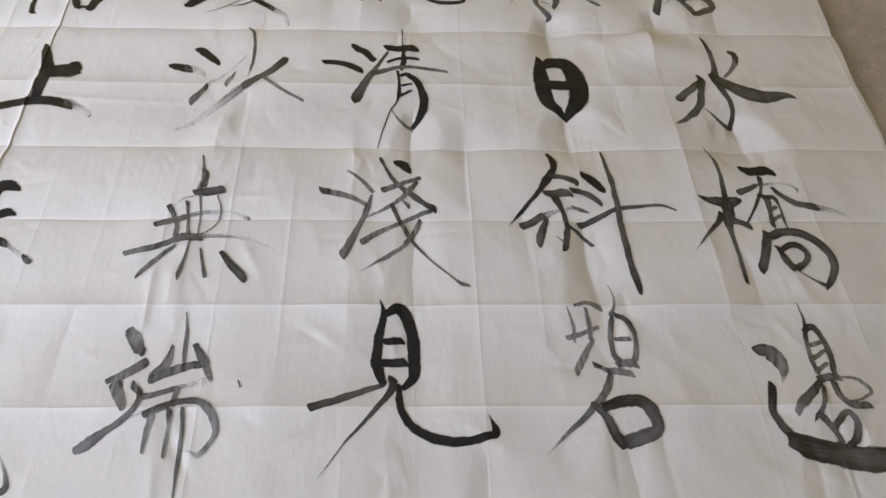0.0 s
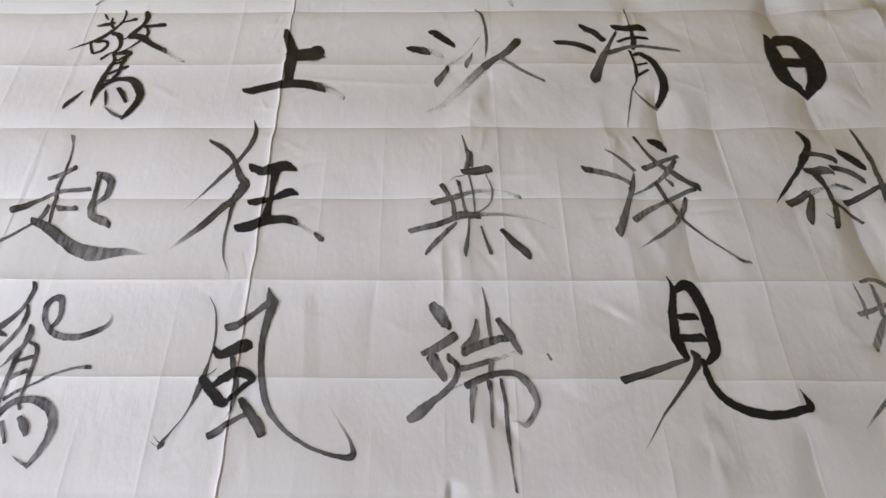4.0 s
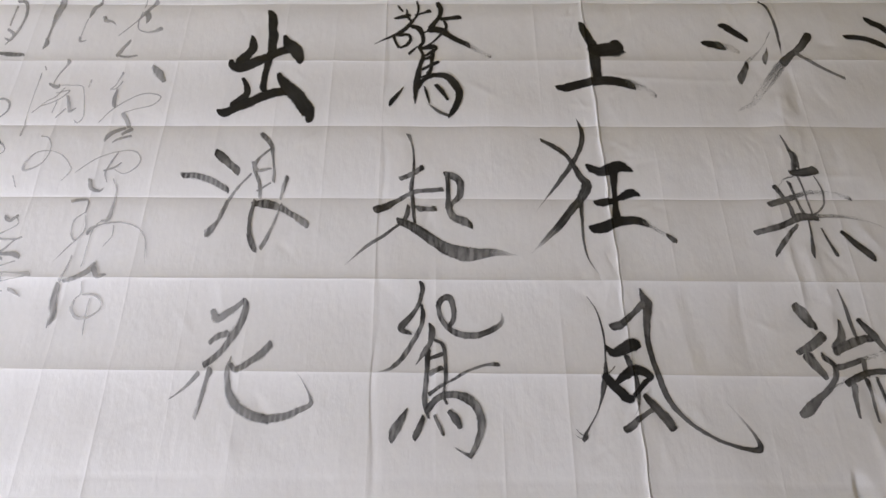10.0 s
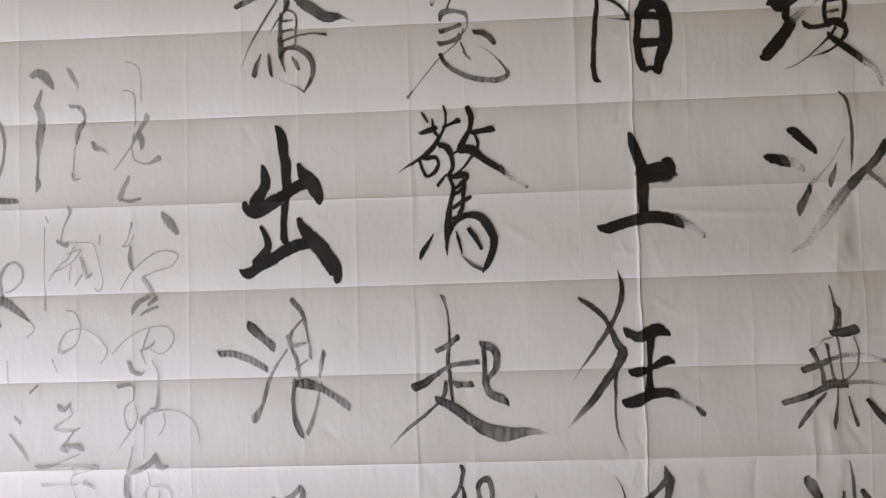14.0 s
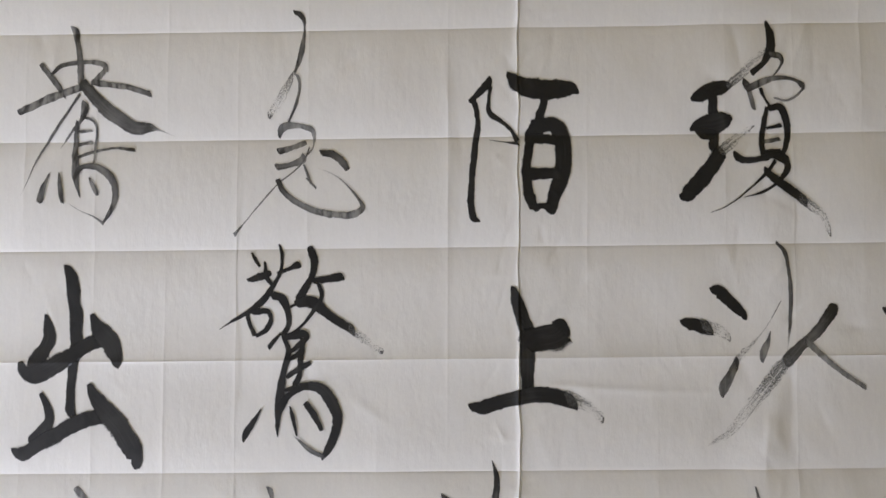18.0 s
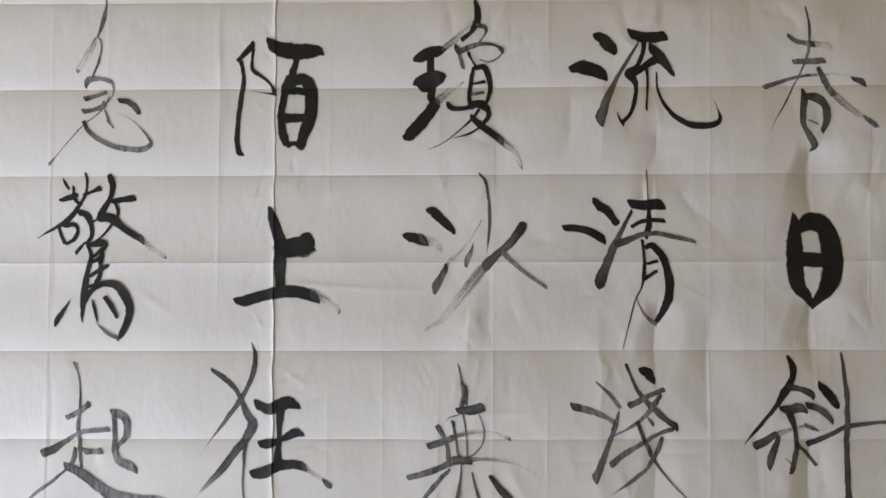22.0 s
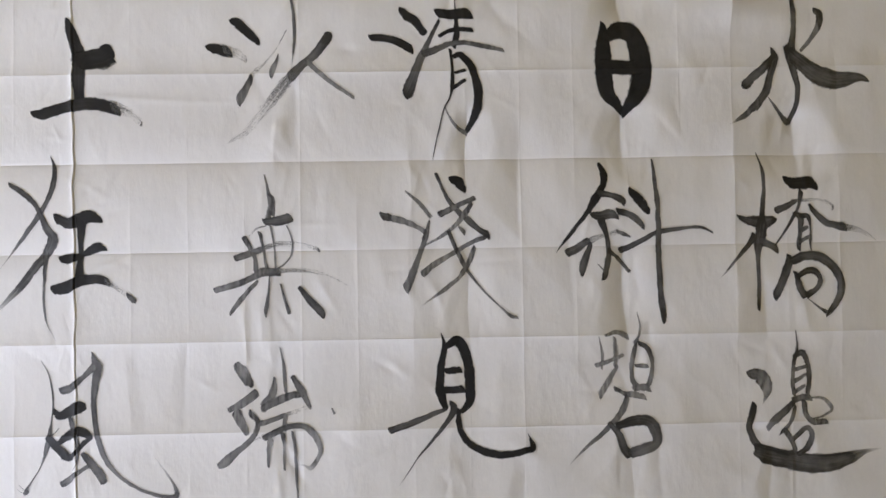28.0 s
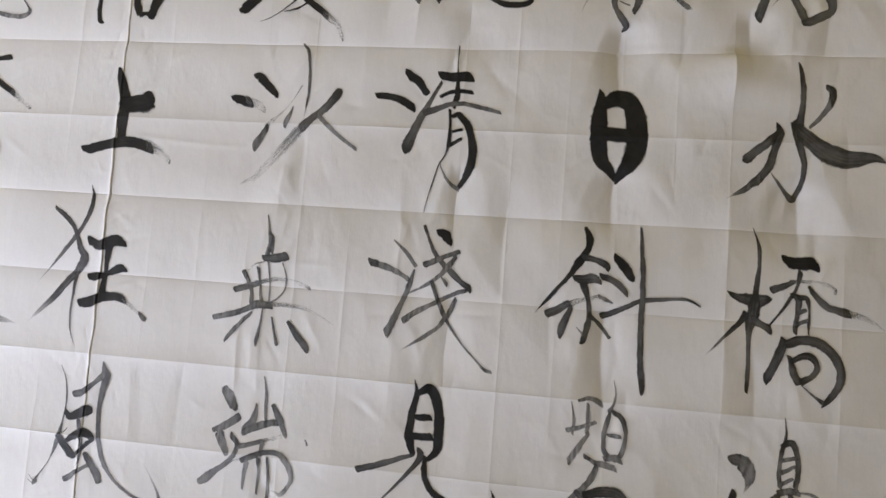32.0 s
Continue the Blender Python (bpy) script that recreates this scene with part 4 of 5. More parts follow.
brush(CH_kuang, "d", (-102, 118, 7.5), (-79, 103, 10.8), (-57, 84, 8.6), (-45, 63, 9.7), (-33, 36, 12.9), (-22, 18, 19.3), (-32, -7, 17.2), (-52, -34, 15.0), (-80, -72, 14.9), (-105, -99, 8.5), (-129, -126, 2.1))
brush(CH_kuang, "g", (-35, -7, 10.7), (-36, -50, 6.4), (-37, -98, 5.3), (-31, -136, 4.3), (-14, -170, 2.1))
brush(CH_kuang, "k", (-16, 55, 17.2), (9, 47, 21.5), (40, 59, 25.8), (64, 54, 10.8))
brush(CH_kuang, "k", (30, 48, 19.4), (28, 10, 9.7), (28, -22, 10.7), (27, -55, 19.3))
brush(CH_kuang, "k", (-7, -21, 12.9), (11, -18, 17.2), (31, -11, 10.8), (57, 2, 17.2), (73, 0, 8.6))
brush(CH_kuang, "k", (-19, -77, 17.1), (-1, -74, 23.5), (30, -60, 19.3), (61, -57, 17.1), (79, -62, 12.9))
brush(CH_kuang, "~", (75, -61, 10.7), (99, -75, 9.6), (126, -96, 6.4))
brush(CH_kuang, "d", (113, -85, 6.4), (126, -96, 9.6), (129, -101, 3.2))
CH_feng = written("風", "d", 0.064, -0.816)
brush(CH_feng, "d", (-112, 118, 1.1), (-98, 92, 3.2), (-90, 50, 4.2), (-91, 9, 4.2), (-95, -27, 10.5), (-109, -74, 3.1), (-124, -100, 3.4), (-132, -113, 5.2))
brush(CH_feng, "d", (-15, 77, 11.8), (-17, 41, 9.8), (-12, -1, 9.6), (0, -48, 10.2), (20, -82, 7.4), (52, -109, 6.3), (84, -125, 6.3), (115, -133, 7.4), (135, -133, 10.5), (132, -114, 6.3), (112, -83, 4.2), (94, -58, 1.1))
brush(CH_feng, "k", (-87, 25, 10.4), (-76, 18, 14.4), (-59, 25, 20.1), (-44, 32, 23.0), (-34, 33, 15.7), (-30, 31, 4.2))
brush(CH_feng, "d", (-56, 13, 8.9), (-53, -1, 8.8), (-49, -13, 8.0), (-45, -25, 8.0), (-43, -42, 7.2), (-44, -59, 5.8), (-46, -72, 3.8), (-56, -88, 1.6))
brush(CH_feng, "k", (-95, -21, 12.6), (-85, -34, 14.5), (-73, -47, 16.3), (-62, -57, 17.4), (-55, -56, 11.0))
brush(CH_feng, "k", (-76, -31, 9.9), (-62, -20, 16.0), (-49, -12, 17.4), (-37, -12, 16.8), (-25, -18, 14.0), (-20, -23, 7.3), (-28, -29, 8.6), (-38, -39, 8.5), (-51, -53, 7.8))
brush(CH_feng, "d", (-89, -17, 2.3), (-83, -12, 2.0), (-77, -5, 1.0))
brush(CH_feng, "d", (-70, -107, 11.7), (-59, -100, 11.8), (-48, -90, 9.4))
brush(CH_feng, "g", (-50, -92, 9.0), (-37, -83, 7.5), (-23, -74, 8.6))
brush(CH_feng, "d", (-34, -52, 9.1), (-25, -63, 12.9), (-12, -79, 15.2), (-1, -95, 16.3), (4, -104, 13.7))
brush(CH_feng, "d", (-132, -113, 5.5), (-134, -120, 8.5), (-137, -124, 6.7))
brush(CH_feng, "d", (-134, -119, 2.8), (-141, -114, 1.5), (-148, -107, 0.6))
brush(CH_feng, "d", (-136, -122, 2.4), (-142, -121, 1.2), (-149, -116, 0.6))
brush(CH_feng, "d", (-20, 134, 3.8), (-17, 123, 9.0), (-12, 109, 18.6), (-11, 97, 16.9), (-15, 74, 12.3), (-17, 51, 10.6))
brush(CH_feng, "d", (-74, 63, 14.3), (-63, 66, 14.3), (-52, 72, 12.2))
brush(CH_feng, "g", (-56, 71, 11.4), (-38, 87, 9.8), (-17, 107, 11.8))
CH_wu = written("無", "g", 0.391, -0.484)
brush(CH_wu, "g", (-35, 134, 3.3), (-28, 104, 6.5), (-24, 76, 8.7), (-28, 43, 10.9))
brush(CH_wu, "g", (-28, 98, 4.4), (-18, 88, 6.5), (-20, 60, 10.9))
brush(CH_wu, "d", (-33, 45, 13.0), (-7, 48, 19.6), (12, 53, 19.6))
brush(CH_wu, "~", (-31, 38, 3.3), (-52, 30, 4.3), (-70, 4, 3.2))
brush(CH_wu, "g", (-87, -23, 13.0), (-64, -16, 13.0), (-38, -6, 9.8))
brush(CH_wu, "~", (-43, -7, 10.8), (-6, 4, 9.8), (32, 4, 7.6), (67, -7, 8.7))
brush(CH_wu, "g", (-72, 15, 10.8), (-62, -1, 8.7), (-52, -22, 7.6), (-49, -49, 10.8))
brush(CH_wu, "g", (-43, 25, 7.6), (-35, -11, 5.4), (-29, -49, 8.7))
brush(CH_wu, "g", (-23, 38, 5.4), (-16, 0, 4.3), (-13, -43, 5.4))
brush(CH_wu, "g", (7, 39, 3.3), (17, 12, 4.3), (16, -15, 4.3), (3, -34, 4.3), (-10, -43, 4.3))
brush(CH_wu, "g", (-124, -84, 10.8), (-89, -73, 12.9), (-57, -60, 11.9), (-36, -49, 17.3), (-9, -49, 15.2))
brush(CH_wu, "~", (-14, -48, 9.7), (34, -45, 7.6), (77, -53, 5.4), (123, -74, 2.2))
brush(CH_wu, "g", (-46, -66, 6.5), (-67, -88, 8.6), (-88, -115, 8.6), (-97, -129, 5.4))
brush(CH_wu, "g", (-24, -55, 4.3), (-26, -92, 5.4), (-30, -119, 7.6), (-30, -133, 4.3))
brush(CH_wu, "g", (-3, -72, 4.3), (5, -103, 6.5), (13, -126, 7.6))
brush(CH_wu, "d", (31, -78, 7.6), (51, -102, 13.0), (71, -123, 15.1), (77, -135, 6.5))
CH_duan = written("端", "g", 0.383, -0.834)
brush(CH_duan, "g", (-76, 128, 12.9), (-64, 112, 21.4), (-52, 91, 15.0), (-50, 85, 5.4))
brush(CH_duan, "g", (-89, 43, 10.7), (-68, 54, 14.9), (-53, 64, 17.1), (-40, 74, 15.0))
brush(CH_duan, "g", (-76, 38, 17.0), (-64, 17, 17.0), (-55, -1, 8.5))
brush(CH_duan, "g", (-51, 38, 10.7), (-37, 23, 9.6), (-39, 2, 9.6), (-55, -19, 9.6), (-75, -35, 12.7), (-96, -53, 17.0), (-106, -60, 12.7))
brush(CH_duan, "g", (-6, 102, 6.5), (-9, 75, 12.9), (-24, 49, 19.2), (-28, 44, 10.7))
brush(CH_duan, "g", (-26, 47, 12.8), (5, 62, 15.0), (31, 70, 12.9), (47, 71, 10.7))
brush(CH_duan, "g", (4, 159, 3.2), (11, 123, 6.5), (15, 75, 6.5))
brush(CH_duan, "g", (27, 104, 8.6), (39, 86, 12.9), (51, 65, 11.8), (61, 44, 5.4))
brush(CH_duan, "g", (-31, 18, 10.6), (-9, 24, 9.6), (12, 32, 8.6))
brush(CH_duan, "~", (7, 31, 8.6), (38, 41, 7.5), (61, 50, 6.4))
brush(CH_duan, "g", (15, 33, 8.6), (13, 7, 8.5))
brush(CH_duan, "~", (-55, -19, 3.2), (-23, -5, 8.5))
brush(CH_duan, "g", (-23, -9, 10.6), (-3, 2, 12.8), (23, 12, 10.7), (50, 11, 10.7), (69, -3, 12.8), (80, -29, 9.6), (75, -50, 8.5), (63, -66, 8.5), (50, -61, 4.3), (36, -60, 2.1))
brush(CH_duan, "g", (-12, -9, 12.8), (-15, -35, 7.4), (-16, -63, 5.3))
brush(CH_duan, "g", (11, -1, 8.5), (14, -30, 6.4), (14, -69, 5.3))
brush(CH_duan, "g", (29, 2, 6.4), (34, -35, 6.4), (36, -77, 6.4), (40, -128, 4.2), (44, -160, 5.3))
brush(CH_duan, "g", (101, 45, 3.2), (106, 35, 5.4))
CH_qian = written("淺", "g", 0.707, -0.481)
brush(CH_qian, "m", (-86, 102, 4.4), (-62, 82, 7.7), (-38, 55, 9.9))
brush(CH_qian, "g", (-130, 55, 15.3), (-106, 50, 13.2), (-73, 39, 11.0), (-45, 23, 8.8))
brush(CH_qian, "g", (-40, 47, 4.4), (-48, 14, 9.9), (-61, -25, 9.9), (-71, -53, 13.1), (-84, -83, 15.3))
brush(CH_qian, "d", (-28, 137, 6.6), (-13, 103, 6.6), (4, 76, 9.9), (32, 49, 12.1), (60, 27, 11.0), (73, 19, 13.2))
brush(CH_qian, "k", (1, 124, 13.3), (14, 121, 22.1), (28, 107, 11.0))
brush(CH_qian, "g", (-20, 59, 13.2), (-2, 68, 11.0), (20, 79, 9.9), (45, 90, 11.0))
brush(CH_qian, "g", (40, 80, 8.8), (27, 60, 11.0), (15, 43, 8.8), (5, 35, 7.7))
brush(CH_qian, "m", (10, 38, 7.7), (-12, 20, 7.7), (-45, 1, 5.5), (-55, -6, 2.2))
brush(CH_qian, "g", (-52, -55, 13.1), (-28, -35, 11.0), (11, -12, 8.8), (44, 7, 8.8), (65, 14, 8.8))
brush(CH_qian, "g", (-4, 28, 6.6), (8, -1, 7.7), (22, -29, 8.8), (39, -56, 6.6), (66, -89, 4.4), (100, -121, 4.4), (116, -135, 6.6), (129, -138, 6.6))
brush(CH_qian, "g", (47, -4, 8.8), (35, -34, 9.9), (22, -54, 9.9))
brush(CH_qian, "m", (26, -49, 9.9), (17, -62, 8.8), (-10, -84, 8.7), (-54, -115, 2.2))
brush(CH_qian, "g", (15, 37, 4.4), (27, 24, 8.8))
CH_jian = written("見", "k", 0.730, -0.792)
brush(CH_jian, "k", (-40, 143, 3.3), (-34, 118, 9.8), (-39, 85, 15.2), (-42, 47, 17.4), (-39, 21, 17.3), (-30, 1, 10.8))
brush(CH_jian, "k", (-30, 118, 10.9), (-10, 129, 21.7), (6, 107, 19.6), (14, 70, 19.6), (16, 32, 19.5), (13, 10, 17.4), (0, -6, 8.7))
brush(CH_jian, "k", (-31, 71, 13.0), (-4, 73, 13.1))
brush(CH_jian, "k", (-33, 34, 14.1), (2, 36, 14.1))
brush(CH_jian, "d", (-16, 8, 15.2), (-16, -6, 13.0), (-30, -27, 8.6), (-56, -59, 6.4), (-83, -91, 4.3), (-104, -123, 3.2), (-119, -144, 1.1))
brush(CH_jian, "d", (-135, -39, 15.0), (-116, -33, 12.9), (-84, -22, 10.8), (-52, -9, 9.7), (-30, -1, 6.5))
brush(CH_jian, "k", (-5, -3, 8.7), (-6, -27, 10.8), (5, -56, 11.9), (30, -77, 14.0), (63, -87, 15.1), (95, -87, 12.9), (122, -80, 13.0), (135, -76, 13.0), (133, -63, 7.6), (126, -48, 1.1))
CH_xie = written("斜", "d", 1.065, -0.472)
brush(CH_xie, "k", (-70, 151, 6.7), (-61, 130, 13.4), (-63, 107, 13.4), (-76, 84, 15.6), (-93, 56, 10.0), (-115, 27, 7.8), (-137, -1, 6.6), (-154, -23, 1.1))
brush(CH_xie, "d", (-70, 92, 13.4), (-47, 89, 11.2), (-25, 79, 15.7), (-23, 70, 6.7))
brush(CH_xie, "d", (-85, 50, 11.1), (-70, 48, 17.8), (-46, 52, 17.9), (-34, 47, 8.9))
brush(CH_xie, "d", (-66, 40, 15.6), (-56, 12, 8.9), (-51, -15, 10.0), (-52, -32, 10.0), (-58, -66, 11.1), (-64, -74, 5.5))
brush(CH_xie, "d", (-131, -23, 15.5), (-114, -15, 15.5), (-92, 0, 13.3))
brush(CH_xie, "~", (-97, -3, 12.2), (-64, 10, 10.0), (-34, 18, 8.9))
brush(CH_xie, "g", (-34, 19, 6.7), (-21, 14, 7.8), (-9, 9, 4.5))
brush(CH_xie, "d", (-86, -5, 8.9), (-94, -28, 13.3), (-102, -50, 15.5), (-104, -67, 6.6))
brush(CH_xie, "d", (-51, -19, 10.0), (-27, -37, 7.8), (-9, -59, 6.7))
brush(CH_xie, "g", (-73, -44, 2.2), (-60, -58, 4.4))
brush(CH_xie, "k", (-10, 96, 13.5), (6, 84, 18.0), (22, 62, 15.7), (27, 54, 6.7))
brush(CH_xie, "d", (-34, 58, 11.2), (-10, 51, 12.4), (11, 35, 11.2), (18, 23, 4.5))
brush(CH_xie, "d", (-27, -17, 13.4), (-10, -11, 11.2), (17, 3, 10.1), (44, 17, 10.1), (83, 24, 7.8), (128, 28, 6.7), (154, 18, 4.5))
brush(CH_xie, "d", (36, 160, 4.5), (40, 116, 7.9), (45, 59, 10.1), (47, 3, 11.2), (48, -53, 11.1), (52, -109, 11.1), (57, -144, 11.1), (57, -159, 5.5))
CH_bi = written("碧", "g", 1.022, -0.754)
brush(CH_bi, "m", (-15, 100, 6.6), (6, 106, 9.9), (28, 98, 13.2))
brush(CH_bi, "m", (-28, 97, 2.2), (-21, 67, 6.6), (-21, 35, 5.5))
brush(CH_bi, "m", (3, 95, 8.8), (6, 62, 9.9), (4, 40, 7.7))
brush(CH_bi, "m", (-32, 42, 9.9), (-5, 51, 8.8), (20, 62, 7.7))
brush(CH_bi, "m", (9, 40, 8.8), (-5, 18, 11.0), (-21, -9, 13.1), (-25, -20, 6.6))
brush(CH_bi, "g", (48, 92, 4.4), (42, 68, 8.8), (37, 41, 8.8), (39, 14, 8.8), (51, -3, 13.2))
brush(CH_bi, "m", (49, 145, 1.1), (54, 118, 5.5), (50, 96, 6.6), (43, 85, 7.7))
brush(CH_bi, "g", (51, 85, 8.8), (67, 76, 9.9), (76, 52, 8.8), (76, 30, 8.8), (71, 8, 9.9), (59, -3, 11.0))
brush(CH_bi, "g", (45, 41, 6.6), (67, 41, 8.8))
brush(CH_bi, "g", (42, -3, 11.0), (62, -0, 13.2), (75, -8, 4.4))
brush(CH_bi, "g", (4, -3, 8.8), (23, -12, 8.8), (39, -14, 13.1), (61, -19, 13.1))
brush(CH_bi, "g", (28, -19, 10.9), (17, -46, 10.9), (-1, -68, 10.9), (-28, -95, 8.7), (-55, -117, 6.5), (-84, -146, 2.2))
brush(CH_bi, "d", (-8, -68, 8.7), (10, -89, 13.1), (21, -116, 17.4), (32, -130, 17.4))
brush(CH_bi, "d", (10, -73, 17.4), (38, -64, 19.6), (66, -65, 21.8), (81, -80, 21.9), (85, -106, 19.7), (61, -119, 21.8), (36, -127, 19.6))
CH_qiao = written("橋", "d", 1.396, -0.457)
brush(CH_qiao, "d", (-87, 161, 2.3), (-76, 129, 6.8), (-74, 88, 7.9), (-77, 53, 10.2), (-78, 28, 11.2))
brush(CH_qiao, "d", (-130, 37, 3.4), (-109, 27, 14.6), (-78, 23, 24.7), (-56, 28, 14.6), (-49, 30, 4.5))
brush(CH_qiao, "d", (-77, 37, 11.2), (-79, 14, 22.4), (-82, -14, 22.4), (-86, -37, 11.2), (-85, -76, 7.8), (-83, -115, 8.9), (-84, -148, 6.7))
brush(CH_qiao, "d", (-93, -6, 17.9), (-104, -22, 10.1), (-130, -49, 6.7), (-148, -71, 4.5), (-164, -88, 1.1))
brush(CH_qiao, "d", (-78, -14, 15.7), (-61, -21, 13.4), (-48, -28, 15.7))
brush(CH_qiao, "d", (-48, -19, 4.5), (-27, 13, 5.6), (-13, 38, 6.7), (-4, 58, 6.7), (1, 84, 10.1))
brush(CH_qiao, "k", (-30, 107, 13.6), (-11, 100, 22.6), (17, 102, 22.6), (30, 96, 15.8))
brush(CH_qiao, "d", (-48, 46, 15.7), (-33, 53, 13.5), (-9, 66, 6.8))
brush(CH_qiao, "~", (-15, 65, 7.9), (25, 68, 5.6), (53, 62, 9.0), (63, 53, 9.0))
brush(CH_qiao, "d", (16, 59, 5.6), (31, 39, 11.3), (53, 22, 13.5), (88, 15, 15.8))
brush(CH_qiao, "~", (83, 16, 14.6), (123, 7, 9.0), (165, -17, 1.1))
brush(CH_qiao, "d", (-15, 40, 6.7), (-1, 33, 13.5), (-1, 4, 9.0), (-4, -29, 9.0))
brush(CH_qiao, "d", (-1, 35, 9.0), (13, 36, 10.1), (19, 16, 5.6), (20, -12, 5.6), (21, -31, 4.5))
brush(CH_qiao, "d", (-1, 7, 9.0), (13, 14, 7.9))
brush(CH_qiao, "g", (-3, -16, 9.0), (17, -4, 6.7))
brush(CH_qiao, "d", (-28, -39, 3.4), (-24, -52, 15.7), (-35, -86, 15.6), (-47, -114, 15.6), (-51, -126, 8.9))
brush(CH_qiao, "d", (-17, -52, 15.7), (6, -43, 17.9), (35, -43, 17.9), (61, -60, 17.9), (77, -84, 15.7), (80, -107, 14.6), (73, -129, 13.5), (59, -149, 11.2), (50, -161, 4.5))
brush(CH_qiao, "g", (52, -154, 9.0), (30, -139, 4.5), (12, -125, 3.4))
brush(CH_qiao, "d", (-12, -75, 10.1), (-4, -102, 13.4), (6, -121, 15.6))
brush(CH_qiao, "d", (-8, -84, 10.1), (12, -72, 13.4), (29, -74, 13.4), (38, -90, 11.2), (30, -107, 11.2), (12, -119, 13.4))
CH_shui = written("水", "d", 1.397, -0.104)
brush(CH_shui, "d", (-22, 137, 4.5), (-15, 110, 10.2), (-11, 71, 11.3), (-13, 30, 13.5), (-18, 7, 24.7))
brush(CH_shui, "d", (-22, 13, 15.7), (-16, -16, 15.7), (-7, -44, 13.4), (-2, -66, 11.2), (-6, -99, 10.1), (-15, -127, 10.1), (-20, -134, 4.5))
brush(CH_shui, "g", (-21, -130, 11.3), (-34, -117, 7.9), (-48, -101, 6.8), (-62, -83, 3.4))
brush(CH_shui, "g", (32, 92, 10.2), (43, 83, 15.8), (40, 60, 12.4), (22, 31, 9.0), (4, 11, 6.7))
brush(CH_shui, "d", (-14, 1, 26.9), (13, -21, 31.4), (37, -37, 38.2), (71, -46, 38.2), (95, -44, 29.2), (124, -41, 15.8), (142, -48, 4.5))
brush(CH_shui, "d", (-56, 16, 4.5), (-50, -5, 14.6), (-59, -39, 14.5), (-68, -72, 15.7), (-88, -101, 15.7))
brush(CH_shui, "g", (-83, -96, 15.7), (-112, -120, 11.2), (-141, -138, 1.1))
brush(CH_shui, "d", (-51, 1, 9.0), (-73, -25, 15.6), (-95, -45, 17.9), (-110, -60, 17.9), (-114, -63, 8.9))
CH_bian = written("邊", "g", 1.423, -0.775)
brush(CH_bian, "g", (-130, 43, 17.7), (-116, 43, 26.5), (-102, 32, 28.7), (-97, 16, 21.0), (-99, 2, 9.9), (-106, -14, 2.2))
brush(CH_bian, "d", (-122, -14, 11.0), (-127, -34, 13.2), (-133, -55, 13.2), (-124, -82, 13.2), (-113, -98, 17.5), (-108, -114, 30.6))
brush(CH_bian, "d", (-110, -109, 37.2), (-86, -115, 37.3), (-52, -122, 37.3), (-17, -129, 39.6), (16, -130, 37.4), (51, -125, 30.9), (82, -115, 19.9), (104, -107, 8.9), (133, -102, 2.2))
brush(CH_bian, "g", (-40, 130, 3.3), (-36, 99, 5.6), (-42, 66, 7.8), (-45, 33, 7.7), (-43, 5, 8.8))
brush(CH_bian, "g", (-42, 79, 8.9), (-26, 86, 13.3), (-15, 66, 10.0), (-12, 33, 10.0), (-15, 5, 10.0))
brush(CH_bian, "g", (-42, 52, 7.8), (-15, 61, 6.7))
brush(CH_bian, "g", (-42, 30, 7.7), (-18, 44, 6.7))
brush(CH_bian, "g", (-43, 8, 7.7), (-21, 22, 6.6))
brush(CH_bian, "g", (-44, -6, 11.0), (-20, -0, 13.3), (-9, -2, 10.0))
brush(CH_bian, "g", (-44, -9, 9.9), (-62, -27, 13.2), (-86, -46, 15.4), (-96, -60, 11.0))
brush(CH_bian, "g", (-41, -17, 7.7), (-50, -44, 7.7), (-63, -63, 7.7))
brush(CH_bian, "m", (-15, -2, 4.4), (14, -3, 6.6), (30, -16, 10.0), (32, -27, 6.6), (12, -38, 5.5), (-12, -43, 5.5))
brush(CH_bian, "g", (-22, -9, 9.9), (-19, -33, 9.9), (-6, -47, 12.1), (22, -48, 11.0))
brush(CH_bian, "g", (-74, -74, 2.2), (-63, -65, 9.9), (-48, -85, 9.9), (-39, -104, 9.9))
brush(CH_bian, "g", (-45, -82, 9.9), (-27, -63, 11.0), (-15, -60, 11.0), (-8, -76, 12.1), (-16, -98, 13.2), (-33, -112, 8.8))
CH_lang = written("浪", "m", -0.659, -0.498)
brush(CH_lang, "g", (-67, 80, 14.4), (-54, 69, 18.5), (-39, 56, 14.4), (-20, 40, 14.4))
brush(CH_lang, "m", (-120, 28, 14.4), (-95, 28, 14.4), (-64, 17, 14.4), (-34, -0, 12.3))
brush(CH_lang, "p", (5, 35, 5.1), (-19, -1, 6.2), (-30, -26, 8.2))
brush(CH_lang, "m", (-30, -26, 8.2), (-35, -46, 10.2), (-41, -68, 7.1), (-55, -91, 16.3), (-58, -96, 8.1))
brush(CH_lang, "m", (12, 128, 10.3), (26, 112, 10.3), (36, 96, 9.3), (40, 76, 6.2), (46, 45, 6.2), (48, 19, 6.2))
brush(CH_lang, "m", (33, 91, 5.2), (13, 66, 7.2), (10, 45, 7.2), (23, 14, 7.2), (27, -16, 6.2))
brush(CH_lang, "p", (4, 61, 6.2), (16, 43, 8.2), (40, 47, 6.2))
brush(CH_lang, "p", (20, -1, 4.1), (43, 16, 5.1))
brush(CH_lang, "m", (73, 29, 9.2), (69, 9, 9.2), (65, -17, 5.1))
brush(CH_lang, "g", (19, -21, 7.2), (16, -57, 7.2), (20, -92, 9.2), (30, -118, 10.2), (36, -128, 4.1))
brush(CH_lang, "p", (43, -120, 8.1), (51, -98, 8.1), (61, -63, 6.1), (69, -27, 5.1))
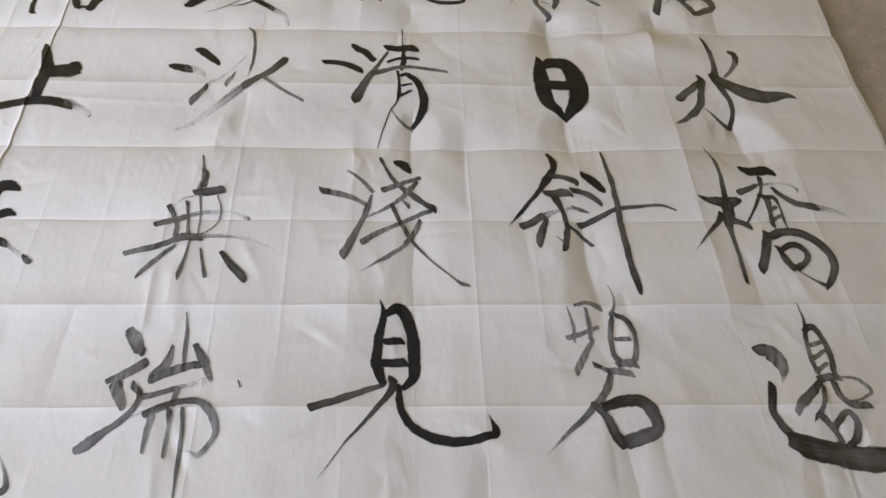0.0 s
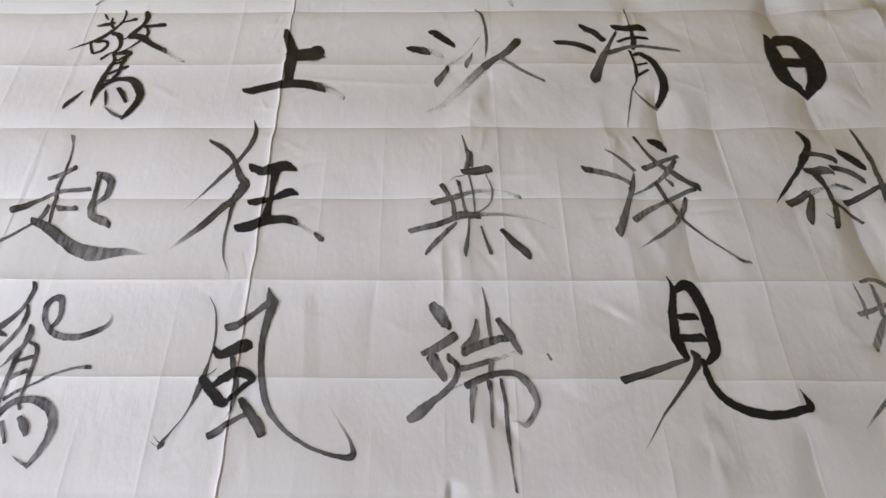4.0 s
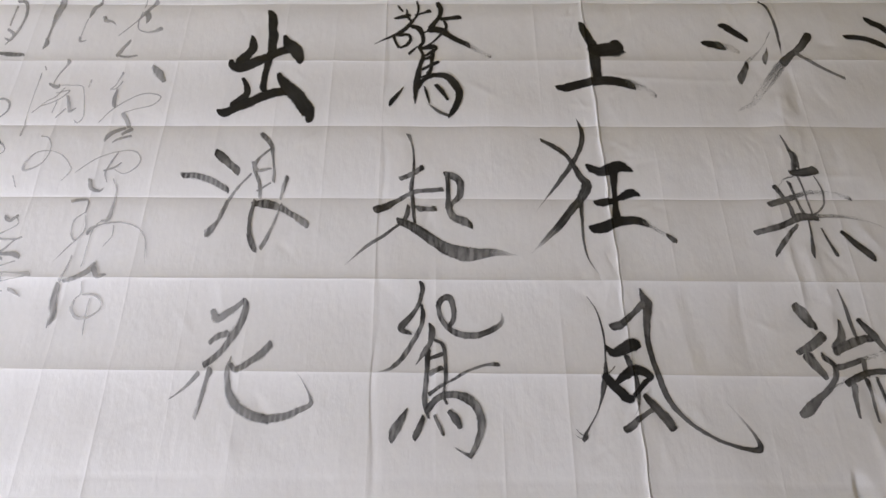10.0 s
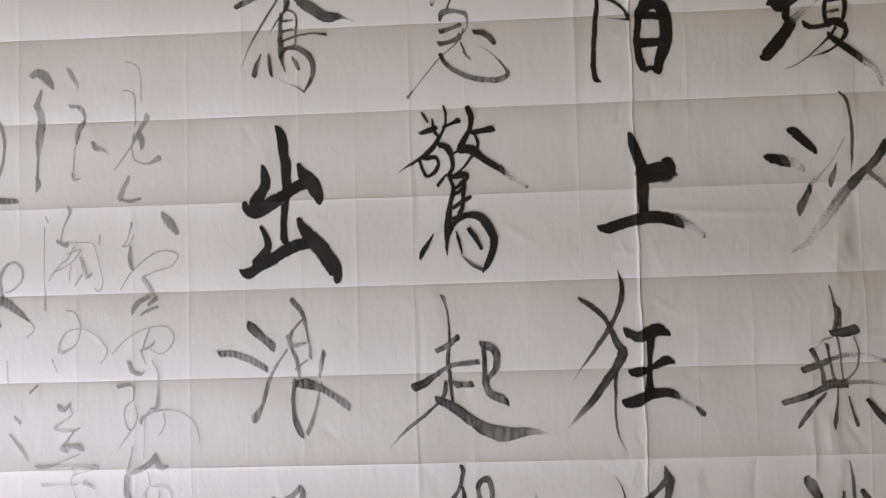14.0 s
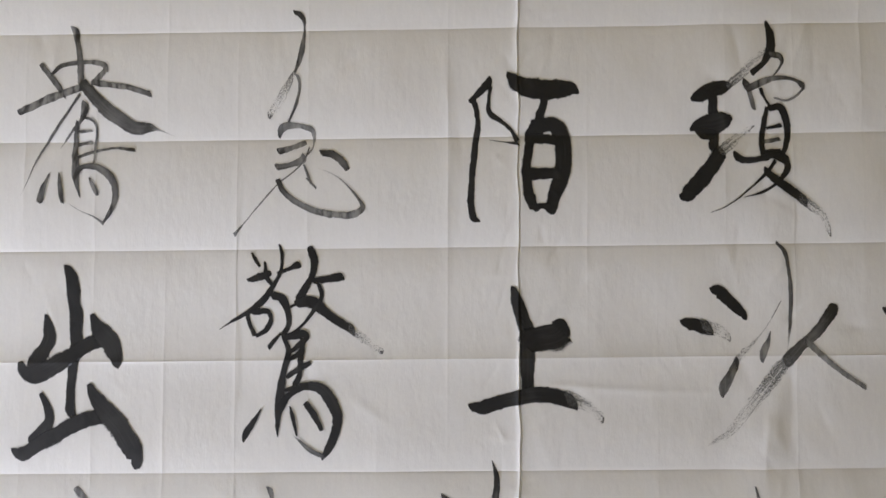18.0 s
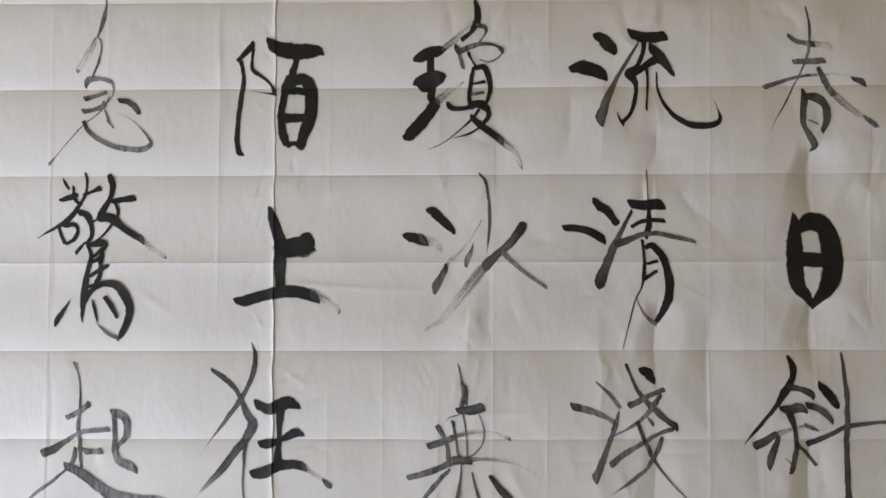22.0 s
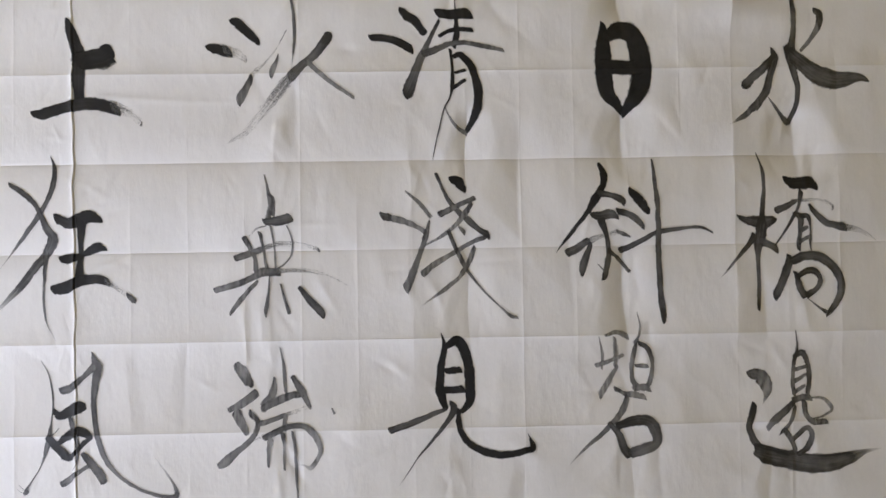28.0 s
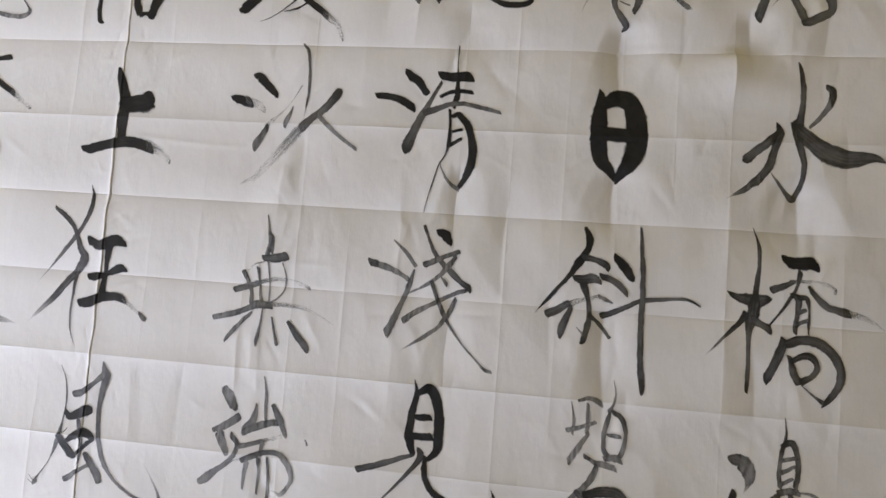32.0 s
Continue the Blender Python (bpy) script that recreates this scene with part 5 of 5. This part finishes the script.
brush(CH_lang, "g", (17, -29, 10.3), (43, -29, 20.5), (69, -37, 12.3))
brush(CH_lang, "m", (69, -37, 12.3), (89, -50, 12.3), (115, -68, 14.3), (120, -77, 6.1))
CH_qi = written("起", "g", -0.314, -0.507)
brush(CH_qi, "h", (-51, 142, 8.3), (-43, 117, 5.2), (-39, 86, 5.2), (-39, 50, 6.2), (-42, 20, 8.2), (-38, -11, 7.2), (-33, -52, 6.1))
brush(CH_qi, "h", (-62, 40, 10.3), (-42, 50, 10.3), (-23, 66, 12.3))
brush(CH_qi, "h", (-104, -28, 16.4), (-82, -18, 14.4), (-56, 1, 9.2), (-30, 14, 9.2), (-4, 17, 9.2), (15, 19, 10.3))
brush(CH_qi, "h", (-28, -23, 12.3), (-15, -24, 11.3), (2, -22, 13.3))
brush(CH_qi, "h", (-45, -18, 7.2), (-49, -42, 8.2), (-64, -60, 6.1), (-88, -81, 7.1), (-119, -106, 6.1), (-152, -141, 1.0))
brush(CH_qi, "h", (-62, -51, 14.3), (-36, -62, 18.4), (-6, -83, 20.4), (24, -103, 24.5), (55, -114, 28.6), (80, -114, 24.5), (111, -110, 14.3), (151, -115, 1.0))
brush(CH_qi, "h", (22, 50, 14.4), (37, 47, 16.5), (48, 34, 14.4), (48, 8, 12.3), (37, -7, 10.3), (29, -22, 8.2))
brush(CH_qi, "h", (25, 41, 8.2), (27, 8, 9.2), (27, -17, 12.3), (36, -38, 14.3), (56, -48, 16.4), (69, -56, 12.3))
CH_hua = written("花", "m", -0.610, -0.820)
brush(CH_hua, "p", (-70, 84, 9.1), (-59, 69, 15.0), (-43, 82, 13.9), (-29, 93, 10.4), (-20, 104, 8.0))
brush(CH_hua, "m", (-19, 106, 6.2), (-15, 92, 13.4), (-17, 74, 15.6), (-21, 58, 13.1), (-30, 39, 15.2), (-41, 18, 11.5), (-53, 2, 12.5), (-66, -11, 12.4))
brush(CH_hua, "m", (-65, 28, 9.8), (-53, 39, 11.7), (-39, 44, 13.0))
brush(CH_hua, "p", (-74, -26, 9.6), (-92, -49, 5.7), (-113, -68, 2.8))
brush(CH_hua, "p", (-56, -19, 11.5), (-60, -42, 7.6), (-64, -75, 7.6), (-68, -96, 7.5))
brush(CH_hua, "m", (-26, 4, 2.3), (-29, -16, 7.3), (-26, -37, 10.4), (-21, -55, 11.9), (-9, -73, 16.0), (5, -84, 16.3), (25, -93, 16.7), (42, -96, 16.7))
brush(CH_hua, "m", (42, -96, 16.1), (63, -94, 15.1), (78, -89, 13.1), (95, -81, 11.0), (110, -72, 9.0), (109, -62, 5.9), (102, -48, 3.8), (93, -33, 2.8), (81, -19, 1.1))
brush(CH_hua, "m", (-25, -9, 7.3), (-17, -18, 11.1), (-5, -13, 12.3), (8, -2, 13.5), (22, 10, 14.3), (34, 27, 13.2))
CH_yuan = written("鴛", "g", -0.298, -0.822)
brush(CH_yuan, "h", (-34, 144, 8.0), (-31, 130, 8.0), (-37, 104, 6.9), (-49, 83, 8.9), (-61, 68, 13.7), (-64, 58, 11.7), (-48, 52, 5.9))
brush(CH_yuan, "h", (-32, 104, 5.9), (-29, 84, 7.9), (-34, 59, 7.8), (-49, 29, 7.8), (-64, 4, 7.7), (-82, -11, 5.7), (-106, -17, 1.9))
brush(CH_yuan, "h", (-4, 101, 9.9), (2, 114, 9.9), (15, 117, 11.9), (23, 97, 8.9), (22, 77, 7.9), (14, 65, 6.9))
brush(CH_yuan, "h", (-4, 101, 8.9), (1, 81, 8.9), (15, 62, 8.8), (35, 52, 10.7), (59, 51, 10.7), (83, 59, 9.8), (102, 73, 8.8), (105, 86, 5.9), (101, 94, 2.0))
brush(CH_yuan, "h", (-17, 70, 5.9), (-13, 56, 11.7), (-16, 36, 9.7), (-27, 16, 7.7), (-38, -2, 2.9))
brush(CH_yuan, "h", (-19, 26, 8.7), (-20, -13, 7.6), (-22, -50, 7.6), (-21, -68, 8.5), (-15, -88, 5.6))
brush(CH_yuan, "h", (-9, 41, 5.8), (6, 32, 6.8), (10, -2, 6.7), (11, -30, 6.7))
brush(CH_yuan, "h", (-15, 9, 6.7), (4, 17, 7.7))
brush(CH_yuan, "h", (-15, -17, 9.5), (4, -7, 9.6))
brush(CH_yuan, "h", (-15, -50, 7.6), (1, -38, 5.7), (24, -25, 5.7), (47, -11, 5.7), (75, -1, 5.8), (96, 1, 7.7))
brush(CH_yuan, "h", (10, -30, 5.7), (8, -53, 5.7), (13, -65, 5.7))
brush(CH_yuan, "h", (-19, -77, 9.4), (-3, -58, 11.3), (20, -50, 12.3), (44, -56, 14.2), (62, -73, 13.2), (68, -95, 12.1), (61, -123, 9.3), (50, -145, 6.4))
brush(CH_yuan, "h", (50, -145, 7.4), (37, -139, 4.6), (25, -131, 1.8))
brush(CH_yuan, "h", (-49, -74, 4.7), (-57, -89, 11.2), (-67, -107, 14.9), (-73, -123, 9.3))
brush(CH_yuan, "h", (-23, -87, 7.5), (-30, -105, 11.2), (-37, -119, 9.3))
brush(CH_yuan, "h", (-6, -84, 5.6), (1, -99, 6.5), (8, -114, 5.6))
brush(CH_yuan, "h", (17, -77, 7.5), (27, -89, 13.1), (34, -102, 7.5))
CH_siga = written("", "p", -0.910, -0.377)
brush(CH_siga, "r", (-51, 458, 2.1), (-30, 450, 2.8), (-22, 430, 2.8), (-20, 379, 2.1))
brush(CH_siga, "q", (-55, 402, 2.8), (-41, 401, 3.5), (-33, 390, 4.2), (-32, 364, 3.5), (-33, 335, 2.8))
brush(CH_siga, "q", (-9, 353, 12.7), (-20, 335, 9.9), (-40, 295, 4.9), (-70, 253, 3.5))
brush(CH_siga, "p", (-27, 324, 8.5), (-21, 313, 12.0), (-18, 299, 9.9), (-21, 290, 4.2))
brush(CH_siga, "q", (-34, 321, 4.2), (-37, 292, 4.2), (-32, 272, 4.2), (-14, 264, 4.9), (3, 268, 7.8), (14, 275, 12.7))
brush(CH_siga, "q", (-42, 240, 6.4), (-51, 220, 9.2), (-60, 197, 10.6))
brush(CH_siga, "p", (-58, 197, 5.7), (-40, 193, 7.1), (-20, 198, 6.4))
brush(CH_siga, "p", (20, 168, 11.3), (35, 153, 18.4), (49, 132, 9.9))
brush(CH_siga, "q", (-36, 152, 5.7), (-43, 122, 4.2), (-52, 108, 3.5))
brush(CH_siga, "r", (-52, 108, 4.2), (-41, 111, 4.2), (-32, 129, 3.5))
brush(CH_siga, "p", (-38, 108, 6.4), (-39, 87, 8.5), (-35, 65, 6.4))
brush(CH_siga, "r", (-56, 27, 2.8), (-39, 55, 3.5), (-11, 83, 4.2), (17, 99, 4.2), (42, 98, 4.2), (51, 89, 4.2), (39, 71, 3.5), (10, 61, 3.5), (-14, 51, 4.2))
brush(CH_siga, "q", (-14, 49, 8.5), (-3, 33, 9.9), (4, 17, 8.5))
brush(CH_siga, "p", (-3, 14, 9.9), (-17, 7, 12.7), (-28, -5, 11.3), (-33, -19, 4.2))
brush(CH_siga, "p", (11, 12, 9.9), (-3, -2, 7.1))
brush(CH_siga, "p", (14, -5, 7.1), (-7, -13, 6.4), (-17, -21, 4.2))
brush(CH_siga, "r", (-69, -92, 2.8), (-38, -61, 3.5), (-3, -44, 3.5), (29, -41, 4.2), (45, -57, 4.2), (41, -77, 4.2), (22, -92, 3.5), (1, -83, 2.8))
brush(CH_siga, "q", (1, -44, 4.2), (-8, -69, 4.9), (-13, -90, 4.9), (-6, -111, 3.5))
brush(CH_siga, "q", (-17, -86, 4.9), (1, -79, 6.4), (11, -68, 4.2))
brush(CH_siga, "p", (-37, -107, 8.5), (-32, -124, 8.5), (-16, -130, 5.7), (-9, -124, 2.8))
brush(CH_siga, "q", (5, -104, 4.2), (15, -125, 4.9), (17, -153, 5.7), (16, -187, 8.5), (5, -194, 4.9))
brush(CH_siga, "p", (-58, -153, 8.5), (-40, -149, 7.1), (-29, -153, 4.9), (-28, -176, 3.5))
brush(CH_siga, "r", (-28, -176, 3.5), (-44, -193, 4.2), (-42, -221, 4.2), (-32, -232, 4.9), (-21, -211, 4.2), (-26, -183, 2.8))
brush(CH_siga, "r", (-32, -232, 4.2), (-46, -252, 3.5), (-60, -274, 2.1))
brush(CH_siga, "q", (-15, -218, 8.5), (-9, -208, 7.1), (12, -198, 4.2), (33, -195, 3.5))
brush(CH_siga, "r", (12, -198, 4.9), (40, -195, 4.2), (71, -205, 4.2), (89, -226, 4.2), (96, -261, 3.5), (99, -275, 2.1))
brush(CH_siga, "r", (28, -201, 3.5), (30, -222, 3.5), (19, -243, 2.8))
brush(CH_siga, "r", (5, -191, 3.5), (-7, -215, 3.5), (-9, -284, 2.8))
brush(CH_siga, "q", (-30, -263, 4.9), (-34, -287, 4.9), (-39, -311, 6.4))
brush(CH_siga, "p", (-39, -317, 9.2), (-41, -345, 12.7), (-35, -372, 12.0), (-38, -396, 2.8))
brush(CH_siga, "p", (-32, -311, 7.1), (-11, -303, 11.3), (6, -291, 12.7), (13, -277, 7.1))
brush(CH_siga, "p", (13, -285, 10.6), (23, -301, 9.9), (37, -298, 4.9))
brush(CH_siga, "q", (-1, -311, 4.2), (3, -332, 4.2), (-4, -342, 3.5))
brush(CH_siga, "r", (6, -335, 4.9), (27, -336, 5.7), (41, -349, 5.7), (40, -363, 4.9), (24, -376, 5.7), (7, -376, 6.4), (-6, -362, 6.4), (-6, -345, 4.9))
brush(CH_siga, "r", (20, -342, 3.5), (20, -370, 4.2), (24, -407, 2.8))
CH_sigb = written("", "p", -1.062, -0.372)
brush(CH_sigb, "p", (-75, 426, 12.7), (-63, 431, 18.4), (-51, 425, 21.2), (-40, 412, 15.6), (-34, 401, 4.9))
brush(CH_sigb, "p", (-56, 398, 5.7), (-61, 380, 9.9), (-67, 365, 11.3))
brush(CH_sigb, "q", (-64, 369, 14.1), (-58, 351, 15.6), (-57, 329, 17.0))
brush(CH_sigb, "p", (-56, 332, 17.0), (-60, 304, 16.3), (-61, 275, 7.1), (-63, 232, 5.7))
brush(CH_sigb, "p", (-63, 233, 8.5), (-61, 221, 11.3), (-65, 207, 4.2))
brush(CH_sigb, "q", (-8, 440, 6.4), (1, 426, 10.6), (11, 408, 7.1), (11, 393, 1.4))
brush(CH_sigb, "p", (-2, 368, 9.2), (14, 366, 8.5), (23, 355, 7.1), (26, 342, 4.9))
brush(CH_sigb, "p", (25, 339, 9.2), (14, 324, 12.7), (10, 295, 4.2))
brush(CH_sigb, "r", (8, 292, 3.5), (6, 267, 3.5), (5, 244, 3.5))
brush(CH_sigb, "q", (4, 241, 6.4), (7, 229, 6.4), (19, 232, 2.8))
brush(CH_sigb, "p", (40, 299, 7.8), (48, 288, 11.3), (60, 286, 7.1), (70, 277, 2.8))
brush(CH_sigb, "q", (-1, 176, 8.5), (0, 165, 6.4), (-11, 140, 4.2), (-16, 115, 4.2))
brush(CH_sigb, "r", (-45, 159, 4.2), (-40, 149, 3.5))
brush(CH_sigb, "p", (-23, 113, 7.1), (-7, 106, 9.9), (-3, 112, 4.9))
brush(CH_sigb, "r", (-11, 110, 2.8), (21, 111, 2.8), (41, 110, 3.5), (49, 97, 3.5), (57, 68, 3.5), (63, 36, 3.5), (56, 20, 4.2), (47, 26, 2.8))
brush(CH_sigb, "q", (57, 125, 5.7), (56, 107, 4.2))
brush(CH_sigb, "r", (10, 104, 4.2), (-3, 80, 4.2), (-17, 69, 3.5), (-38, 40, 3.5))
brush(CH_sigb, "r", (-4, 90, 3.5), (21, 97, 4.2), (4, 73, 4.2), (-28, 55, 3.5))
brush(CH_sigb, "q", (21, 83, 6.4), (29, 62, 7.1), (34, 46, 7.1), (44, 54, 3.5))
brush(CH_sigb, "r", (25, 51, 4.2), (11, 30, 4.2))
brush(CH_sigb, "r", (4, 69, 2.8), (1, 41, 2.8))
brush(CH_sigb, "r", (-2, -16, 4.2), (12, -19, 3.5), (23, -37, 3.5), (23, -62, 3.5), (13, -82, 4.2), (-8, -94, 6.4), (-15, -89, 7.1), (-12, -72, 4.9), (2, -54, 3.5), (26, -50, 3.5), (51, -60, 3.5), (69, -80, 3.5), (74, -94, 3.5), (62, -115, 2.8))
brush(CH_sigb, "r", (-29, -106, 3.5), (-18, -130, 3.5))
brush(CH_sigb, "p", (-17, -193, 7.1), (-6, -200, 8.5), (5, -190, 6.4))
brush(CH_sigb, "r", (5, -193, 4.2), (10, -207, 3.5), (-6, -221, 3.5), (-22, -232, 6.4), (-9, -238, 5.7), (15, -237, 5.7), (25, -233, 4.2))
brush(CH_sigb, "q", (15, -237, 4.2), (-2, -260, 6.4), (-9, -271, 8.5), (2, -276, 6.4))
brush(CH_sigb, "p", (-5, -266, 7.1), (19, -267, 9.9), (31, -272, 7.1))
brush(CH_sigb, "q", (-55, -303, 8.5), (-33, -303, 6.4), (-2, -292, 3.5), (26, -280, 2.8))
brush(CH_sigb, "r", (-33, -303, 4.2), (12, -302, 4.2), (42, -304, 6.4), (57, -304, 11.3))
brush(CH_sigb, "r", (11, -304, 4.9), (13, -321, 4.2), (9, -334, 3.5), (24, -382, 2.8), (24, -410, 2.1))
brush(CH_sigb, "r", (11, -319, 2.8), (51, -309, 2.8))
brush(CH_sigb, "r", (-45, -337, 5.7), (-8, -339, 3.5), (21, -336, 3.5))
brush(CH_sigb, "q", (30, -333, 5.7), (41, -338, 6.4), (53, -345, 2.8))
CH_sigc = written("", "m", -1.172, -0.347)
brush(CH_sigc, "p", (-43, 314, 8.5), (-27, 312, 8.5), (-17, 287, 7.1), (-15, 258, 6.4), (-21, 222, 6.4), (-35, 192, 4.2))
brush(CH_sigc, "q", (-41, 301, 5.7), (-40, 244, 5.7))
brush(CH_sigc, "q", (-41, 233, 7.1), (-27, 222, 7.1), (-28, 204, 7.1), (-41, 209, 5.7))
brush(CH_sigc, "m", (-36, 167, 10.6), (-12, 165, 12.7), (11, 164, 9.2))
brush(CH_sigc, "q", (-15, -14, 8.5), (-19, 18, 9.2), (-9, 42, 7.1), (8, 49, 6.4), (22, 38, 5.7), (23, 17, 4.9), (6, -2, 4.2), (-10, -7, 3.5))
brush(CH_sigc, "m", (-31, -17, 11.3), (-8, -25, 18.4), (13, -39, 14.1), (38, -61, 4.2))
brush(CH_sigc, "r", (38, -57, 3.5), (48, -75, 3.5), (35, -90, 2.8))
brush(CH_sigc, "p", (-19, -25, 7.8), (-23, -46, 8.5), (-14, -70, 4.9))
brush(CH_sigc, "r", (63, 116, 3.5), (64, 31, 2.1), (67, -40, 5.7))
brush(CH_sigc, "q", (-30, -164, 4.9), (-30, -188, 4.9))
brush(CH_sigc, "r", (-2, -133, 3.5), (-2, -175, 3.5))
brush(CH_sigc, "q", (54, -179, 4.9), (40, -193, 5.7))
brush(CH_sigc, "q", (13, -237, 5.7), (24, -248, 6.4))
brush(CH_sigc, "q", (4, -268, 4.9), (18, -286, 5.7), (26, -296, 7.1), (39, -317, 4.9))
